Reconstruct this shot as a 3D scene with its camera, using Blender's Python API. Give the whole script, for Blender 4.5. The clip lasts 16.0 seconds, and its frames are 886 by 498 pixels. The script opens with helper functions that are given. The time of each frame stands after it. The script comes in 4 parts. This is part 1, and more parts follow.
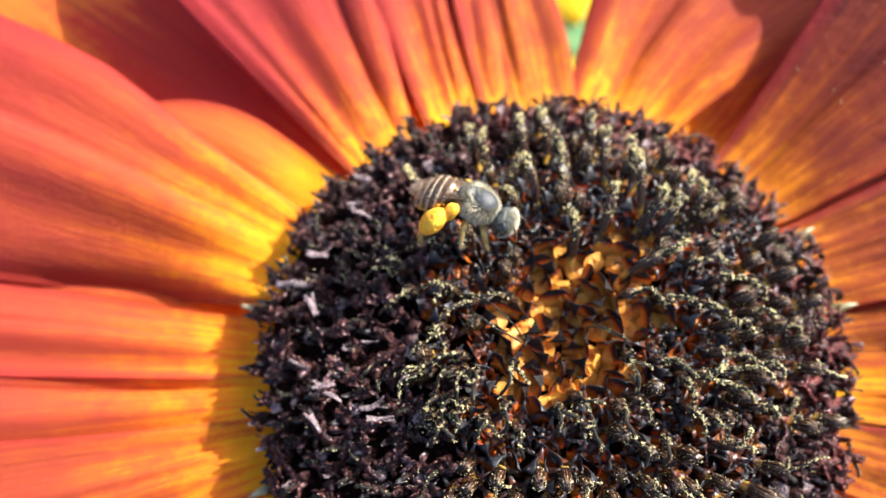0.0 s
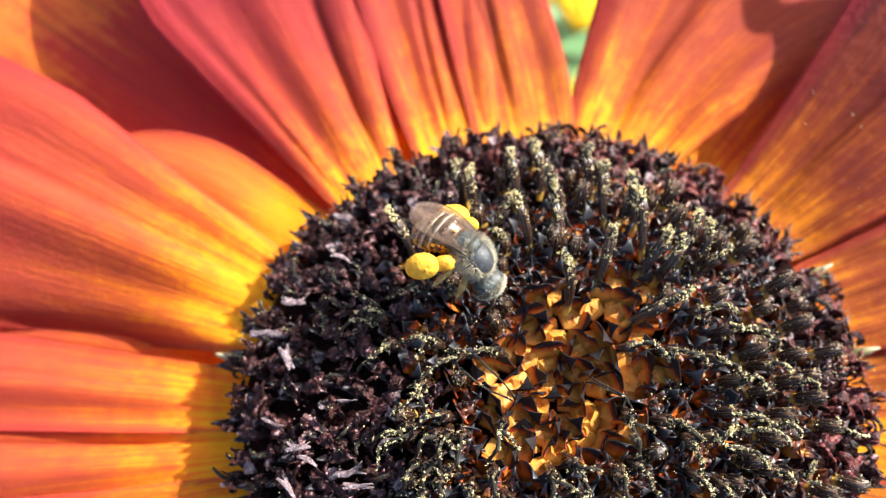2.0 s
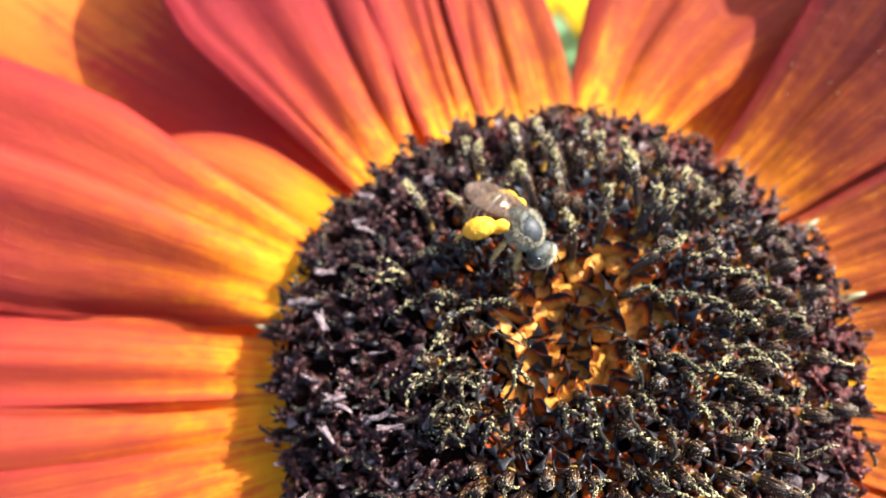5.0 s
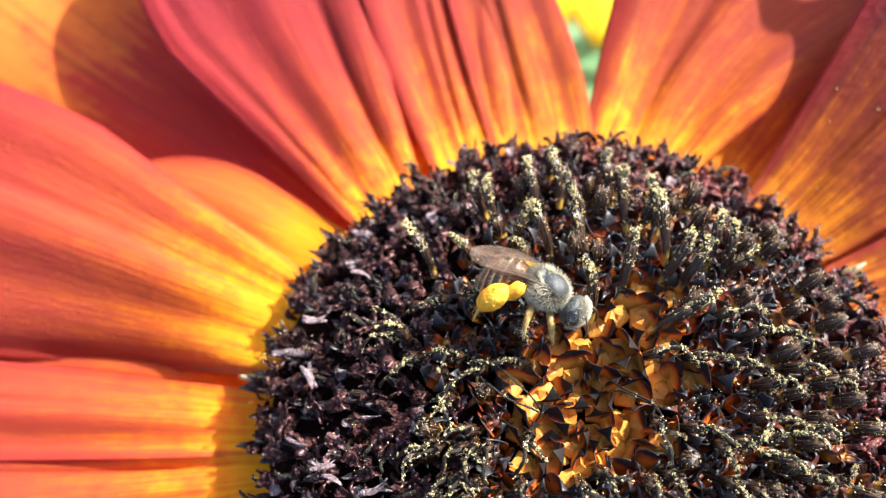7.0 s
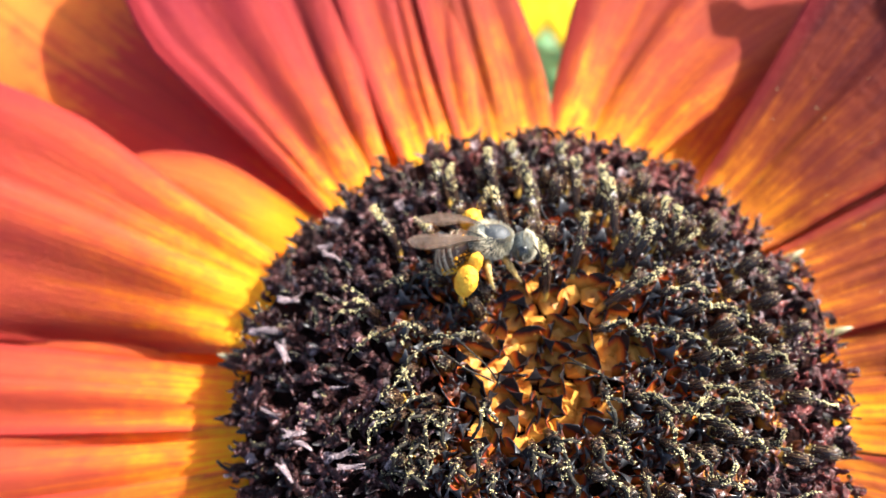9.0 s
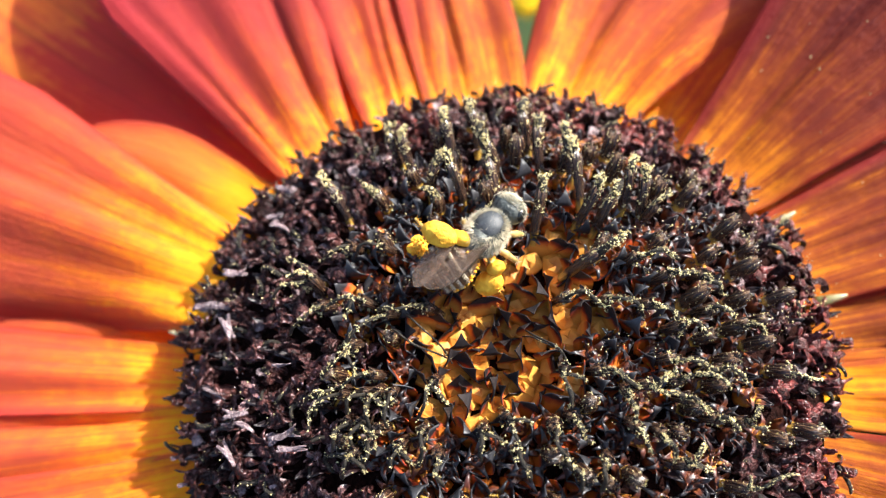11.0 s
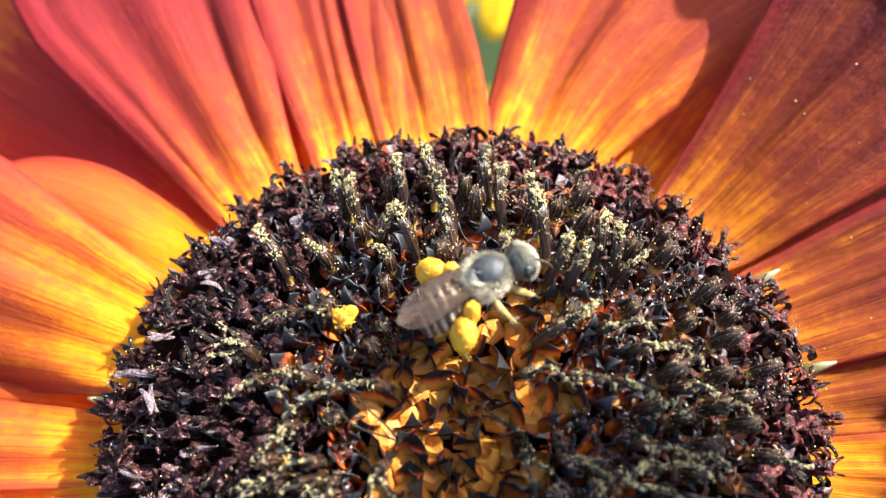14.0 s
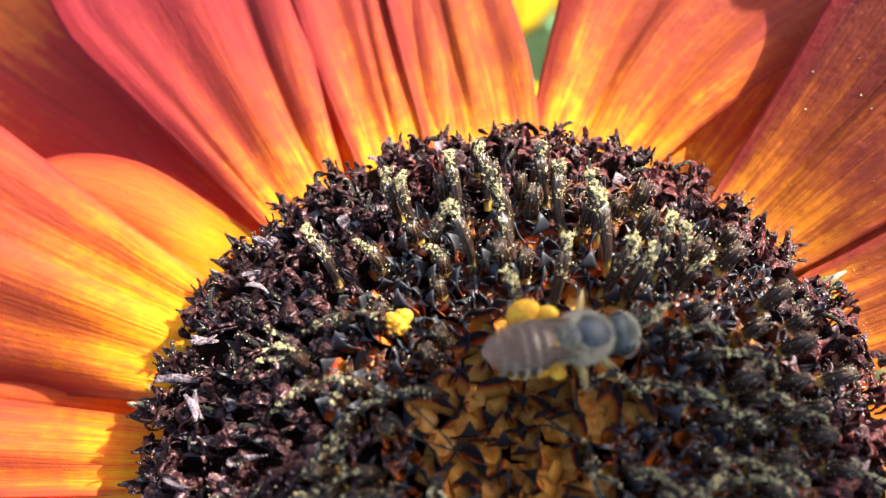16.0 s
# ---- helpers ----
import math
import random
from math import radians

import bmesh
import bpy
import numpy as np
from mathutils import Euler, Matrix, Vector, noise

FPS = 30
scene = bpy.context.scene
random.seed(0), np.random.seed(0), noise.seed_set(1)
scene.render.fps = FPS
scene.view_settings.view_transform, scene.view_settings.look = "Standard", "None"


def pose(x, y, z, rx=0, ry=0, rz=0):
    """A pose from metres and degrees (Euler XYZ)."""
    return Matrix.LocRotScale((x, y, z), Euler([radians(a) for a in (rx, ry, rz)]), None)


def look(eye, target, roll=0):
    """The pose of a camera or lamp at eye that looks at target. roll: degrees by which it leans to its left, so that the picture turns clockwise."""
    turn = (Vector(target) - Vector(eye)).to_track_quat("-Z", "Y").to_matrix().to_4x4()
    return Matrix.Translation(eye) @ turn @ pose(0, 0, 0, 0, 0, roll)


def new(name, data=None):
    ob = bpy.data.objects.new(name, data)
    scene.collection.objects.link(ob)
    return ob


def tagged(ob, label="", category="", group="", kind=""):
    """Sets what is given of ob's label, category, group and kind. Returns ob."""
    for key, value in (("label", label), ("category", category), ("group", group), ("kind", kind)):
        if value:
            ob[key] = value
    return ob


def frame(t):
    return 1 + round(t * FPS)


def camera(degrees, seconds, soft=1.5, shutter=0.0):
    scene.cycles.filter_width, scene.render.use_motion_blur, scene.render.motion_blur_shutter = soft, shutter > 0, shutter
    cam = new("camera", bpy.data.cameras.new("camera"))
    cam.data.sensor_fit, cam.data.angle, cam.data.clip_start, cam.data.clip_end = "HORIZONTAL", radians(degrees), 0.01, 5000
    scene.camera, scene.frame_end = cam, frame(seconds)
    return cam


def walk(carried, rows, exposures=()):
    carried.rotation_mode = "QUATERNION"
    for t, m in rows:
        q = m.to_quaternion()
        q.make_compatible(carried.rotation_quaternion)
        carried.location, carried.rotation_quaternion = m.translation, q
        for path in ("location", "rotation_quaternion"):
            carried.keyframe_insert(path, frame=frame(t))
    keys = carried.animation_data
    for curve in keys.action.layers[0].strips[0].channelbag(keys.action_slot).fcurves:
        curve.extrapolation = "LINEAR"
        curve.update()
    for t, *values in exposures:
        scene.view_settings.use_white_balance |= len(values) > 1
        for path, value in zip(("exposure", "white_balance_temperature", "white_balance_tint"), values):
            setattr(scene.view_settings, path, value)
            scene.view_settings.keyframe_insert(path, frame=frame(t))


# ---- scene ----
# A sunflower head seen from a hand's width away. Lengths of plants and insects are in millimetres (MM).
MM = 0.001
HEAD = 1.0  # height of the petal ring over the ground

cam = camera(56.0, 16.0, soft=1.2)
cam.data.dof.use_dof = True
cam.data.dof.focus_distance = 0.049
cam.data.dof.aperture_fstop = 29.0

# seconds, eye (x, y, z in mm from the middle of the petal ring), yaw, pitch, roll
PATH = [
    (0, -9.71, -13.03, 62.99, -3.93, -70.33, 4.17),
    (0.5, -12.1, -9.39, 63.6, -4.7, -71.27, 3.69),
    (1, -11.96, -4.94, 62.97, -8.57, -72.32, 7.72),
    (1.5, -8.7, -7.73, 58.77, -0.62, -70.86, 0.77),
    (2, -7.64, -8.55, 59.93, -0.8, -70.51, 0.82),
    (2.5, -14.52, -3.75, 57.26, -9.23, -73.18, 6.23),
    (3, -10.35, -6.2, 57.77, -0.96, -74.11, -0.87),
    (3.5, -9.46, -10.93, 64.33, -3.59, -72.7, 1.12),
    (6, -5.4, -14.83, 62.58, 6.7, -67.6, -9.1),
    (6.5, -5.06, -11.41, 59.77, 5.43, -68.11, -7.77),
    (7, -6.83, -9.31, 59.02, 5.23, -68.48, -6.99),
    (7.5, -1.56, -13.52, 59.47, 7.35, -68.14, -9.22),
    (8, -1.52, -12.49, 60.09, 8.26, -68.31, -10.43),
    (8.5, -5.46, -12.07, 61.8, 4.98, -67.95, -6.82),
    (9, -5.42, -12.53, 61.99, 2.27, -67.81, -4.11),
    (9.5, -1.71, -10.71, 58.76, 3.27, -68.58, -5.05),
    (10, 0.16, -11.6, 58.84, 7.69, -69.2, -9.72),
    (12.5, -0.56, -11.92, 56.2, 10.36, -67.95, -12.63),
    (13, -4.3, -11.02, 57.3, 5.83, -67.11, -8.1),
    (13.5, -1.08, -8.18, 57.09, 4.84, -67.79, -7.07),
    (14, 1.03, -7.17, 53.74, 4.35, -68.43, -6.5),
    (14.5, 0.82, -6.35, 51.04, 4, -69.43, -6.54),
    (15, 2.55, -6.63, 50.99, 3.94, -69.02, -6.69),
    (15.5, -0.89, -6.41, 54.58, 6.51, -68.29, -8.8),
    (16, -1.37, -6.15, 52.07, 6.86, -68.54, -8.75),
]


def eye_pose(x, y, z, yaw, pitch, roll):
    ya, pi_ = radians(yaw), radians(pitch)
    ahead = Vector((-math.sin(ya) * math.cos(pi_), math.cos(ya) * math.cos(pi_), math.sin(pi_)))
    eye = Vector((x * MM, y * MM, HEAD + z * MM))
    level = Vector((math.cos(ya), math.sin(ya), 0))
    above = level.cross(ahead)
    c, s = math.cos(radians(roll)), math.sin(radians(roll))
    right, up = c * level + s * above, c * above - s * level
    m = Matrix((right, up, -ahead)).transposed().to_4x4()
    return Matrix.Translation(eye) @ m


walk(cam, [(t, eye_pose(*row)) for t, *row in PATH], [(0, 1.15, 6250, 10), (1, 1.16, 6250, 10), (2.5, 1.12, 6250, 10), (3.5, 1.14, 6250, 10), (6, 1.2, 6250, 10), (7, 1.24, 6250, 10), (9, 1.3, 6250, 10), (10, 1.22, 6250, 10), (12.5, 1.24, 6250, 10), (13.5, 1.3, 6250, 10), (14.5, 1.26, 6250, 10), (15.5, 1.32, 6250, 10), (16, 1.32, 6250, 10)])

# ---- light ----
SUN_AZ, SUN_EL = 32.0, 39.0  # degrees: azimuth from +x towards +y, height over the horizon
world = bpy.data.worlds.new("sky")
scene.world = world
world.use_nodes = True
nt = world.node_tree
sky = nt.nodes.new("ShaderNodeTexSky")
sky.sky_type = "NISHITA"
sky.sun_disc = False
sky.air_density, sky.dust_density, sky.ozone_density = 0.7, 3.0, 0.6  # a whitish summer haze
sky.sun_elevation = radians(SUN_EL)
sky.sun_rotation = radians(90 - SUN_AZ)
nt.links.new(sky.outputs[0], nt.nodes["Background"].inputs[0])
nt.nodes["Background"].inputs[1].default_value = 0.15
sun_data = bpy.data.lights.new("sun", "SUN")
sun_data.energy, sun_data.angle, sun_data.color = 5.0, radians(0.5), (1.0, 0.95, 0.86)
sun = new("sun", sun_data)
az, el = radians(SUN_AZ), radians(SUN_EL)
sun.matrix_world = look((math.cos(az) * math.cos(el) * 5, math.sin(az) * math.cos(el) * 5, 5 * math.sin(el) + 1), (0, 0, 1))


# ---- materials ----
def material(name, rough=0.5, spec=0.5):
    m = bpy.data.materials.new(name)
    m.use_nodes = True
    p = m.node_tree.nodes["Principled BSDF"]
    p.inputs["Roughness"].default_value = rough
    p.inputs["Specular IOR Level"].default_value = spec
    return m, m.node_tree, p


def node(tree, kind, **values):
    n = tree.nodes.new(kind)
    for key, value in values.items():
        n.inputs[key.replace("_", " ")].default_value = value
    return n


def ramp(tree, fac, stops):
    n = tree.nodes.new("ShaderNodeValToRGB")
    e = n.color_ramp.elements
    while len(e) < len(stops):
        e.new(0.5)
    for slot, (at, colour) in zip(e, stops):
        slot.position, slot.color = at, (*colour, 1)
    tree.links.new(fac, n.inputs[0])
    return n.outputs[0]


def mix(tree, fac, a, b, blend="MIX"):
    n = tree.nodes.new("ShaderNodeMix")
    n.data_type, n.blend_type = "RGBA", blend
    for slot, v in ((n.inputs[0], fac), (n.inputs[6], a), (n.inputs[7], b)):
        if isinstance(v, bpy.types.NodeSocket):
            tree.links.new(v, slot)
        else:
            slot.default_value = v if not isinstance(v, tuple) else (*v, 1)
    return n.outputs[2]


def maths(tree, op, a, b=0.0):
    n = tree.nodes.new("ShaderNodeMath")
    n.operation = op
    for slot, v in zip(n.inputs, (a, b)):
        if isinstance(v, bpy.types.NodeSocket):
            tree.links.new(v, slot)
        else:
            slot.default_value = v
    return n.outputs[0]


def grain(tree, scale, detail=4.0, stretch=None, coords="Object", rough=0.55):
    """Noise at so many waves a metre (or a UV unit), stretched by factors."""
    tc = tree.nodes.new("ShaderNodeTexCoord")
    out = tc.outputs[coords]
    if stretch:
        mp = tree.nodes.new("ShaderNodeMapping")
        mp.inputs["Scale"].default_value = stretch
        tree.links.new(out, mp.inputs[0])
        out = mp.outputs[0]
    n = node(tree, "ShaderNodeTexNoise", Scale=scale, Detail=detail, Roughness=rough)
    tree.links.new(out, n.inputs["Vector"])
    return n.outputs[0]


def bump(tree, p, height, strength=0.4, metres=0.0002):
    n = node(tree, "ShaderNodeBump", Strength=strength, Distance=metres)
    tree.links.new(height, n.inputs["Height"])
    tree.links.new(n.outputs[0], p.inputs["Normal"])


def uv_axis(tree, axis):
    tc = tree.nodes.new("ShaderNodeTexCoord")
    s = tree.nodes.new("ShaderNodeSeparateXYZ")
    tree.links.new(tc.outputs["UV"], s.inputs[0])
    return s.outputs[axis]


def speckled(name, low, high, scale=2500, rough=0.5, spec=0.5, relief=0.4, metres=0.00015, random_tone=0.0, sheen=0.0, painted_glint=None):
    m, tree, p = material(name, rough, spec)
    g = grain(tree, scale, 5)
    # the optional third stop paints pale glints into the colour
    c = ramp(tree, g, ((0.32, low), (0.68, high)) if not painted_glint else ((0.38, low), (0.6, high), (0.68, painted_glint)))
    if random_tone:
        info = tree.nodes.new("ShaderNodeObjectInfo")
        tone = maths(tree, "ADD", maths(tree, "MULTIPLY", info.outputs["Random"], random_tone), 1 - random_tone / 2)
        hsv = node(tree, "ShaderNodeHueSaturation")
        tree.links.new(tone, hsv.inputs["Value"])
        tree.links.new(c, hsv.inputs["Color"])
        c = hsv.outputs[0]
    tree.links.new(c, p.inputs["Base Color"])
    if sheen:
        p.inputs["Sheen Weight"].default_value = sheen
    bump(tree, p, grain(tree, scale * 2, 3), relief, metres)
    return m


def petal_material(name, stops):
    """UV: x across the petal, y along it."""
    m, tree, p = material(name, 0.55, 0.18)
    p.inputs["Sheen Weight"].default_value = 0.03
    p.inputs["Sheen Roughness"].default_value = 0.4
    streak = grain(tree, 1.0, 4, (9, 0.9, 1), "UV", 0.62)
    short = grain(tree, 1.0, 6, (34, 11, 1), "UV", 0.68)
    vein = grain(tree, 1.0, 2, (46, 0.7, 1), "UV", 0.5)
    blot = grain(tree, 260, 4)
    speck = grain(tree, 1300, 4, None, "Object", 0.65)
    where = uv_axis(tree, 1)
    for field, amount in ((streak, 0.5), (short, 0.37), (blot, 0.24), (speck, 0.13)):
        where = maths(tree, "ADD", where, maths(tree, "MULTIPLY", maths(tree, "SUBTRACT", field, 0.5), amount))
    c = ramp(tree, where, stops)
    line = ramp(tree, vein, ((0.36, (1, 1, 1)), (0.43, (0, 0, 0))))
    c = mix(tree, maths(tree, "MULTIPLY", line, 0.3), c, (0.28, 0.03, 0.014))
    across = maths(tree, "ABSOLUTE", maths(tree, "SUBTRACT", uv_axis(tree, 0), 0.5))
    rim = maths(tree, "MULTIPLY", ramp(tree, maths(tree, "ADD", across, maths(tree, "MULTIPLY", streak, 0.08)), ((0.44, (0, 0, 0)), (0.53, (1, 1, 1)))), 0.6)
    c = mix(tree, rim, c, (0.46, 0.035, 0.04))
    info = tree.nodes.new("ShaderNodeObjectInfo")
    tone = maths(tree, "ADD", maths(tree, "MULTIPLY", info.outputs["Random"], 0.16), 0.92)
    hsv = node(tree, "ShaderNodeHueSaturation")
    tree.links.new(tone, hsv.inputs["Value"])
    tree.links.new(c, hsv.inputs["Color"])
    tree.links.new(hsv.outputs[0], p.inputs["Base Color"])
    h = maths(tree, "ADD", maths(tree, "MULTIPLY", vein, 0.4), maths(tree, "ADD", maths(tree, "MULTIPLY", short, 0.7), maths(tree, "MULTIPLY", speck, 0.5)))
    bump(tree, p, h, 0.6, 0.0005)
    tr = tree.nodes.new("ShaderNodeBsdfTranslucent")
    through_light = node(tree, "ShaderNodeHueSaturation", Value=1.35, Saturation=1.0)
    tree.links.new(hsv.outputs[0], through_light.inputs["Color"])
    tree.links.new(through_light.outputs[0], tr.inputs[0])
    ms = tree.nodes.new("ShaderNodeMixShader")
    ms.inputs[0].default_value = 0.42
    tree.links.new(p.outputs[0], ms.inputs[1])
    tree.links.new(tr.outputs[0], ms.inputs[2])
    tree.links.new(ms.outputs[0], tree.nodes["Material Output"].inputs[0])
    return m


PETAL_RED = petal_material("petal_red_orange", ((0, (0.97, 0.52, 0.012)), (0.055, (0.9, 0.36, 0.015)), (0.115, (0.71, 0.1655, 0.026)), (0.2, (0.54, 0.0864, 0.034)), (0.36, (0.41, 0.0486, 0.038)), (0.62, (0.3, 0.027, 0.036))))
PETAL_RUSSET = petal_material("petal_russet", ((0, (0.93, 0.46, 0.012)), (0.06, (0.78, 0.2604, 0.015)), (0.13, (0.57, 0.1256, 0.022)), (0.24, (0.42, 0.0675, 0.026)), (0.4, (0.33, 0.0387, 0.028)), (0.65, (0.24, 0.0234, 0.027))))
PETAL_ORANGE = petal_material("petal_orange", ((0, (0.97, 0.53, 0.012)), (0.07, (0.92, 0.3581, 0.015)), (0.15, (0.75, 0.18, 0.028)), (0.26, (0.6, 0.108, 0.04)), (0.46, (0.51, 0.0711, 0.046)), (0.76, (0.41, 0.0405, 0.046))))
# brown that darkens outwards: the right-hand petals' shade put into the colour
PETAL_SHADED_BROWN = petal_material("petal_shaded_brown", ((0.0, (0.78, 0.28, 0.014)), (0.08, (0.48, 0.112, 0.017)), (0.18, (0.28, 0.046, 0.02)), (0.34, (0.15, 0.019, 0.018)), (0.58, (0.075, 0.009, 0.013))))
# red inner stops paint in the shaded half, golden outer stops the lit half
PETAL_SHADE_GOLD = petal_material("petal_shade_gold", ((0.0, (0.7, 0.15, 0.032)), (0.15, (0.58, 0.05, 0.047)), (0.34, (0.62, 0.07, 0.042)), (0.46, (0.78, 0.24, 0.042)), (0.8, (0.82, 0.32, 0.042))))
PETAL_SHORT = petal_material("petal_short_orange", ((0.0, (0.97, 0.46, 0.006)), (0.24, (0.94, 0.38, 0.008)), (0.42, (0.82, 0.22, 0.027)), (0.8, (0.7, 0.13, 0.042))))
PETAL_YELLOW = petal_material("petal_yellow", ((0.0, (0.9, 0.55, 0.01)), (0.3, (0.95, 0.72, 0.01)), (0.6, (0.95, 0.75, 0.02)), (0.9, (0.95, 0.7, 0.02))))


def graded(name, stops, rough, spec, noise_amount=0.25, scale=1800, relief=0.35):
    """Colour by UV y, with grain."""
    m, tree, p = material(name, rough, spec)
    at = maths(tree, "ADD", uv_axis(tree, 1), maths(tree, "MULTIPLY", maths(tree, "SUBTRACT", grain(tree, scale, 4), 0.5), noise_amount))
    info = tree.nodes.new("ShaderNodeObjectInfo")
    at = maths(tree, "ADD", at, maths(tree, "MULTIPLY", maths(tree, "SUBTRACT", info.outputs["Random"], 0.5), 0.12))
    tree.links.new(ramp(tree, at, stops), p.inputs["Base Color"])
    bump(tree, p, grain(tree, scale * 2, 3), relief, 0.0001)
    return m


BLACK = (0.02, 0.018, 0.02)
PALEA_YOUNG = graded("palea_orange_black_tip", ((0.0, (0.36, 0.12, 0.014)), (0.41, (0.58, 0.27, 0.044)), (0.52, (0.48, 0.12, 0.02)), (0.6, (0.18, 0.024, 0.01)), (0.66, BLACK), (1.0, (0.024, 0.018, 0.017))), 0.62, 0.15, 0.2)
# lower red brightened to paint in light glowing through between the florets
PALEA_MID = graded("palea_red_black", ((0.0, (0.58, 0.18, 0.02)), (0.4, (0.62, 0.175, 0.022)), (0.55, (0.4, 0.055, 0.017)), (0.63, BLACK), (0.85, (0.03, 0.03, 0.034)), (1.0, (0.07, 0.07, 0.075))), 0.42, 0.4, 0.22)
PALEA_OLD = graded("palea_dark", ((0.0, (0.45, 0.1, 0.012)), (0.34, (0.3, 0.045, 0.012)), (0.48, (0.03, 0.012, 0.014)), (1.0, (0.022, 0.02, 0.022))), 0.42, 0.35)
COROLLA_YOUNG = graded("corolla_orange", ((0.0, (0.16, 0.035, 0.008)), (0.4, (0.36, 0.115, 0.016)), (0.7, (0.58, 0.285, 0.045)), (0.86, (0.5, 0.19, 0.026)), (1.0, (0.18, 0.04, 0.012))), 0.5, 0.3)
COROLLA_OPEN = graded("corolla_yellow_foot", ((0.0, (0.55, 0.3, 0.04)), (0.22, (0.5, 0.2, 0.03)), (0.4, (0.12, 0.03, 0.015)), (1.0, BLACK)), 0.4, 0.5)
COROLLA_DARK = graded("corolla_dark", ((0.0, (0.2, 0.06, 0.015)), (0.3, (0.12, 0.03, 0.012)), (0.6, BLACK), (1.0, (0.02, 0.02, 0.024))), 0.36, 0.6)
# spent corollas: the pale last colour is a painted highlight
COROLLA_PINK = speckled("corolla_spent_pinkish", (0.02, 0.009, 0.009), (0.2, 0.1, 0.1), 2400, 0.26, 0.4, 0.9, 0.0003, 0.6, painted_glint=(0.7, 0.56, 0.56))
COROLLA_SPENT = speckled("corolla_spent_purple", (0.011, 0.005, 0.005), (0.085, 0.028, 0.025), 2300, 0.3, 0.28, 0.9, 0.0003, 0.9, painted_glint=(0.42, 0.28, 0.28))
COROLLA_RED = speckled("corolla_spent_red", (0.02, 0.005, 0.005), (0.18, 0.034, 0.028), 2100, 0.28, 0.45, 0.9, 0.0003, 0.8, painted_glint=(0.4, 0.2, 0.18))
# dry lobes with their bright reflection painted as a pale colour
GLINT_FLAKE = speckled("corolla_glint_flake", (0.06, 0.034, 0.036), (0.33, 0.24, 0.245), 2600, 0.26, 0.7, 0.9, 0.0003, 0.5)


def anther_material():
    """Fluted brown column with a yellow foot."""
    m, tree, p = material("anther_dark_brown", 0.27, 0.6)
    rib = grain(tree, 1.0, 4, (26, 1.6, 1), "UV", 0.6)
    # paler lines along the ribs, their highlights painted in with the last stop
    c = ramp(tree, rib, ((0.32, (0.01, 0.006, 0.005)), (0.52, (0.035, 0.015, 0.01)), (0.66, (0.2, 0.12, 0.06))))
    up = maths(tree, "ADD", uv_axis(tree, 1), maths(tree, "MULTIPLY", maths(tree, "SUBTRACT", rib, 0.5), 0.35))
    foot = ramp(tree, up, ((0.1, (1, 1, 1)), (0.24, (0, 0, 0))))
    tree.links.new(mix(tree, foot, c, (0.66, 0.4, 0.07)), p.inputs["Base Color"])
    bump(tree, p, rib, 0.7, 0.0002)
    return m


ANTHER = anther_material()
STIGMA = speckled("stigma_dusty", (0.005, 0.004, 0.004), (0.04, 0.03, 0.016), 8500, 0.6, 0.4, 0.7, 0.0002, 0.5)
POLLEN_DUST = speckled("pollen_dust", (0.4, 0.31, 0.11), (0.94, 0.82, 0.44), 3000, 0.6, 0.4, 0.3, 0.0001, 0.5)
POLLEN = speckled("pollen_load_yellow", (0.74, 0.28, 0.012), (0.96, 0.56, 0.045), 1500, 0.65, 0.3, 0.6, 0.00018)
DISC_BASE = speckled("disc_base", (0.006, 0.003, 0.003), (0.024, 0.008, 0.006), 1200, 0.9, 0.05, 1.0, 0.0006)
GREEN = speckled("sepal_green", (0.06, 0.12, 0.02), (0.12, 0.22, 0.05), 700, 0.5, 0.4, 0.5, 0.0003)
PALE_TIP = graded("chaff_pale_tip", ((0.0, (0.1, 0.1, 0.03)), (0.4, (0.22, 0.2, 0.08)), (0.8, (0.46, 0.4, 0.24)), (1.0, (0.3, 0.22, 0.1))), 0.35, 0.5)
STALK = speckled("stalk_green", (0.07, 0.13, 0.025), (0.14, 0.24, 0.06), 300, 0.6, 0.35, 0.6, 0.0005)
LEAF = speckled("leaf_green", (0.09, 0.2, 0.08), (0.16, 0.32, 0.14), 120, 0.5, 0.4, 0.5, 0.0006)
SOIL = speckled("soil", (0.05, 0.05, 0.02), (0.13, 0.12, 0.05), 14, 0.9, 0.2, 0.8, 0.02)
BEE_BODY = speckled("bee_dark_metallic", (0.022, 0.026, 0.023), (0.1, 0.11, 0.095), 2600, 0.42, 0.6, 0.8, 0.00015)
BEE_BODY.node_tree.nodes["Principled BSDF"].inputs["Metallic"].default_value = 0.12
BEE_SCUTUM = speckled("bee_scutum_polished", (0.03, 0.034, 0.038), (0.075, 0.08, 0.082), 5200, 0.44, 0.5, 0.5, 0.00008)
BEE_EYE = speckled("bee_eye", (0.006, 0.007, 0.006), (0.02, 0.022, 0.018), 8000, 0.22, 0.7, 0.4, 0.00005)
BEE_ABDOMEN = speckled("bee_abdomen_brown", (0.045, 0.024, 0.014), (0.15, 0.08, 0.04), 2600, 0.3, 0.6, 0.4, 0.0001)
BEE_BAND = speckled("bee_hair_band", (0.38, 0.31, 0.2), (0.66, 0.57, 0.42), 6000, 0.8, 0.2, 0.8, 0.0001)
BEE_HAIR = speckled("bee_hair", (0.38, 0.34, 0.24), (0.72, 0.65, 0.48), 3000, 0.7, 0.3, 0.2, 0.0001)
BEE_LEG = speckled("bee_leg_amber", (0.25, 0.14, 0.03), (0.66, 0.46, 0.14), 3000, 0.45, 0.5, 0.4, 0.0001)
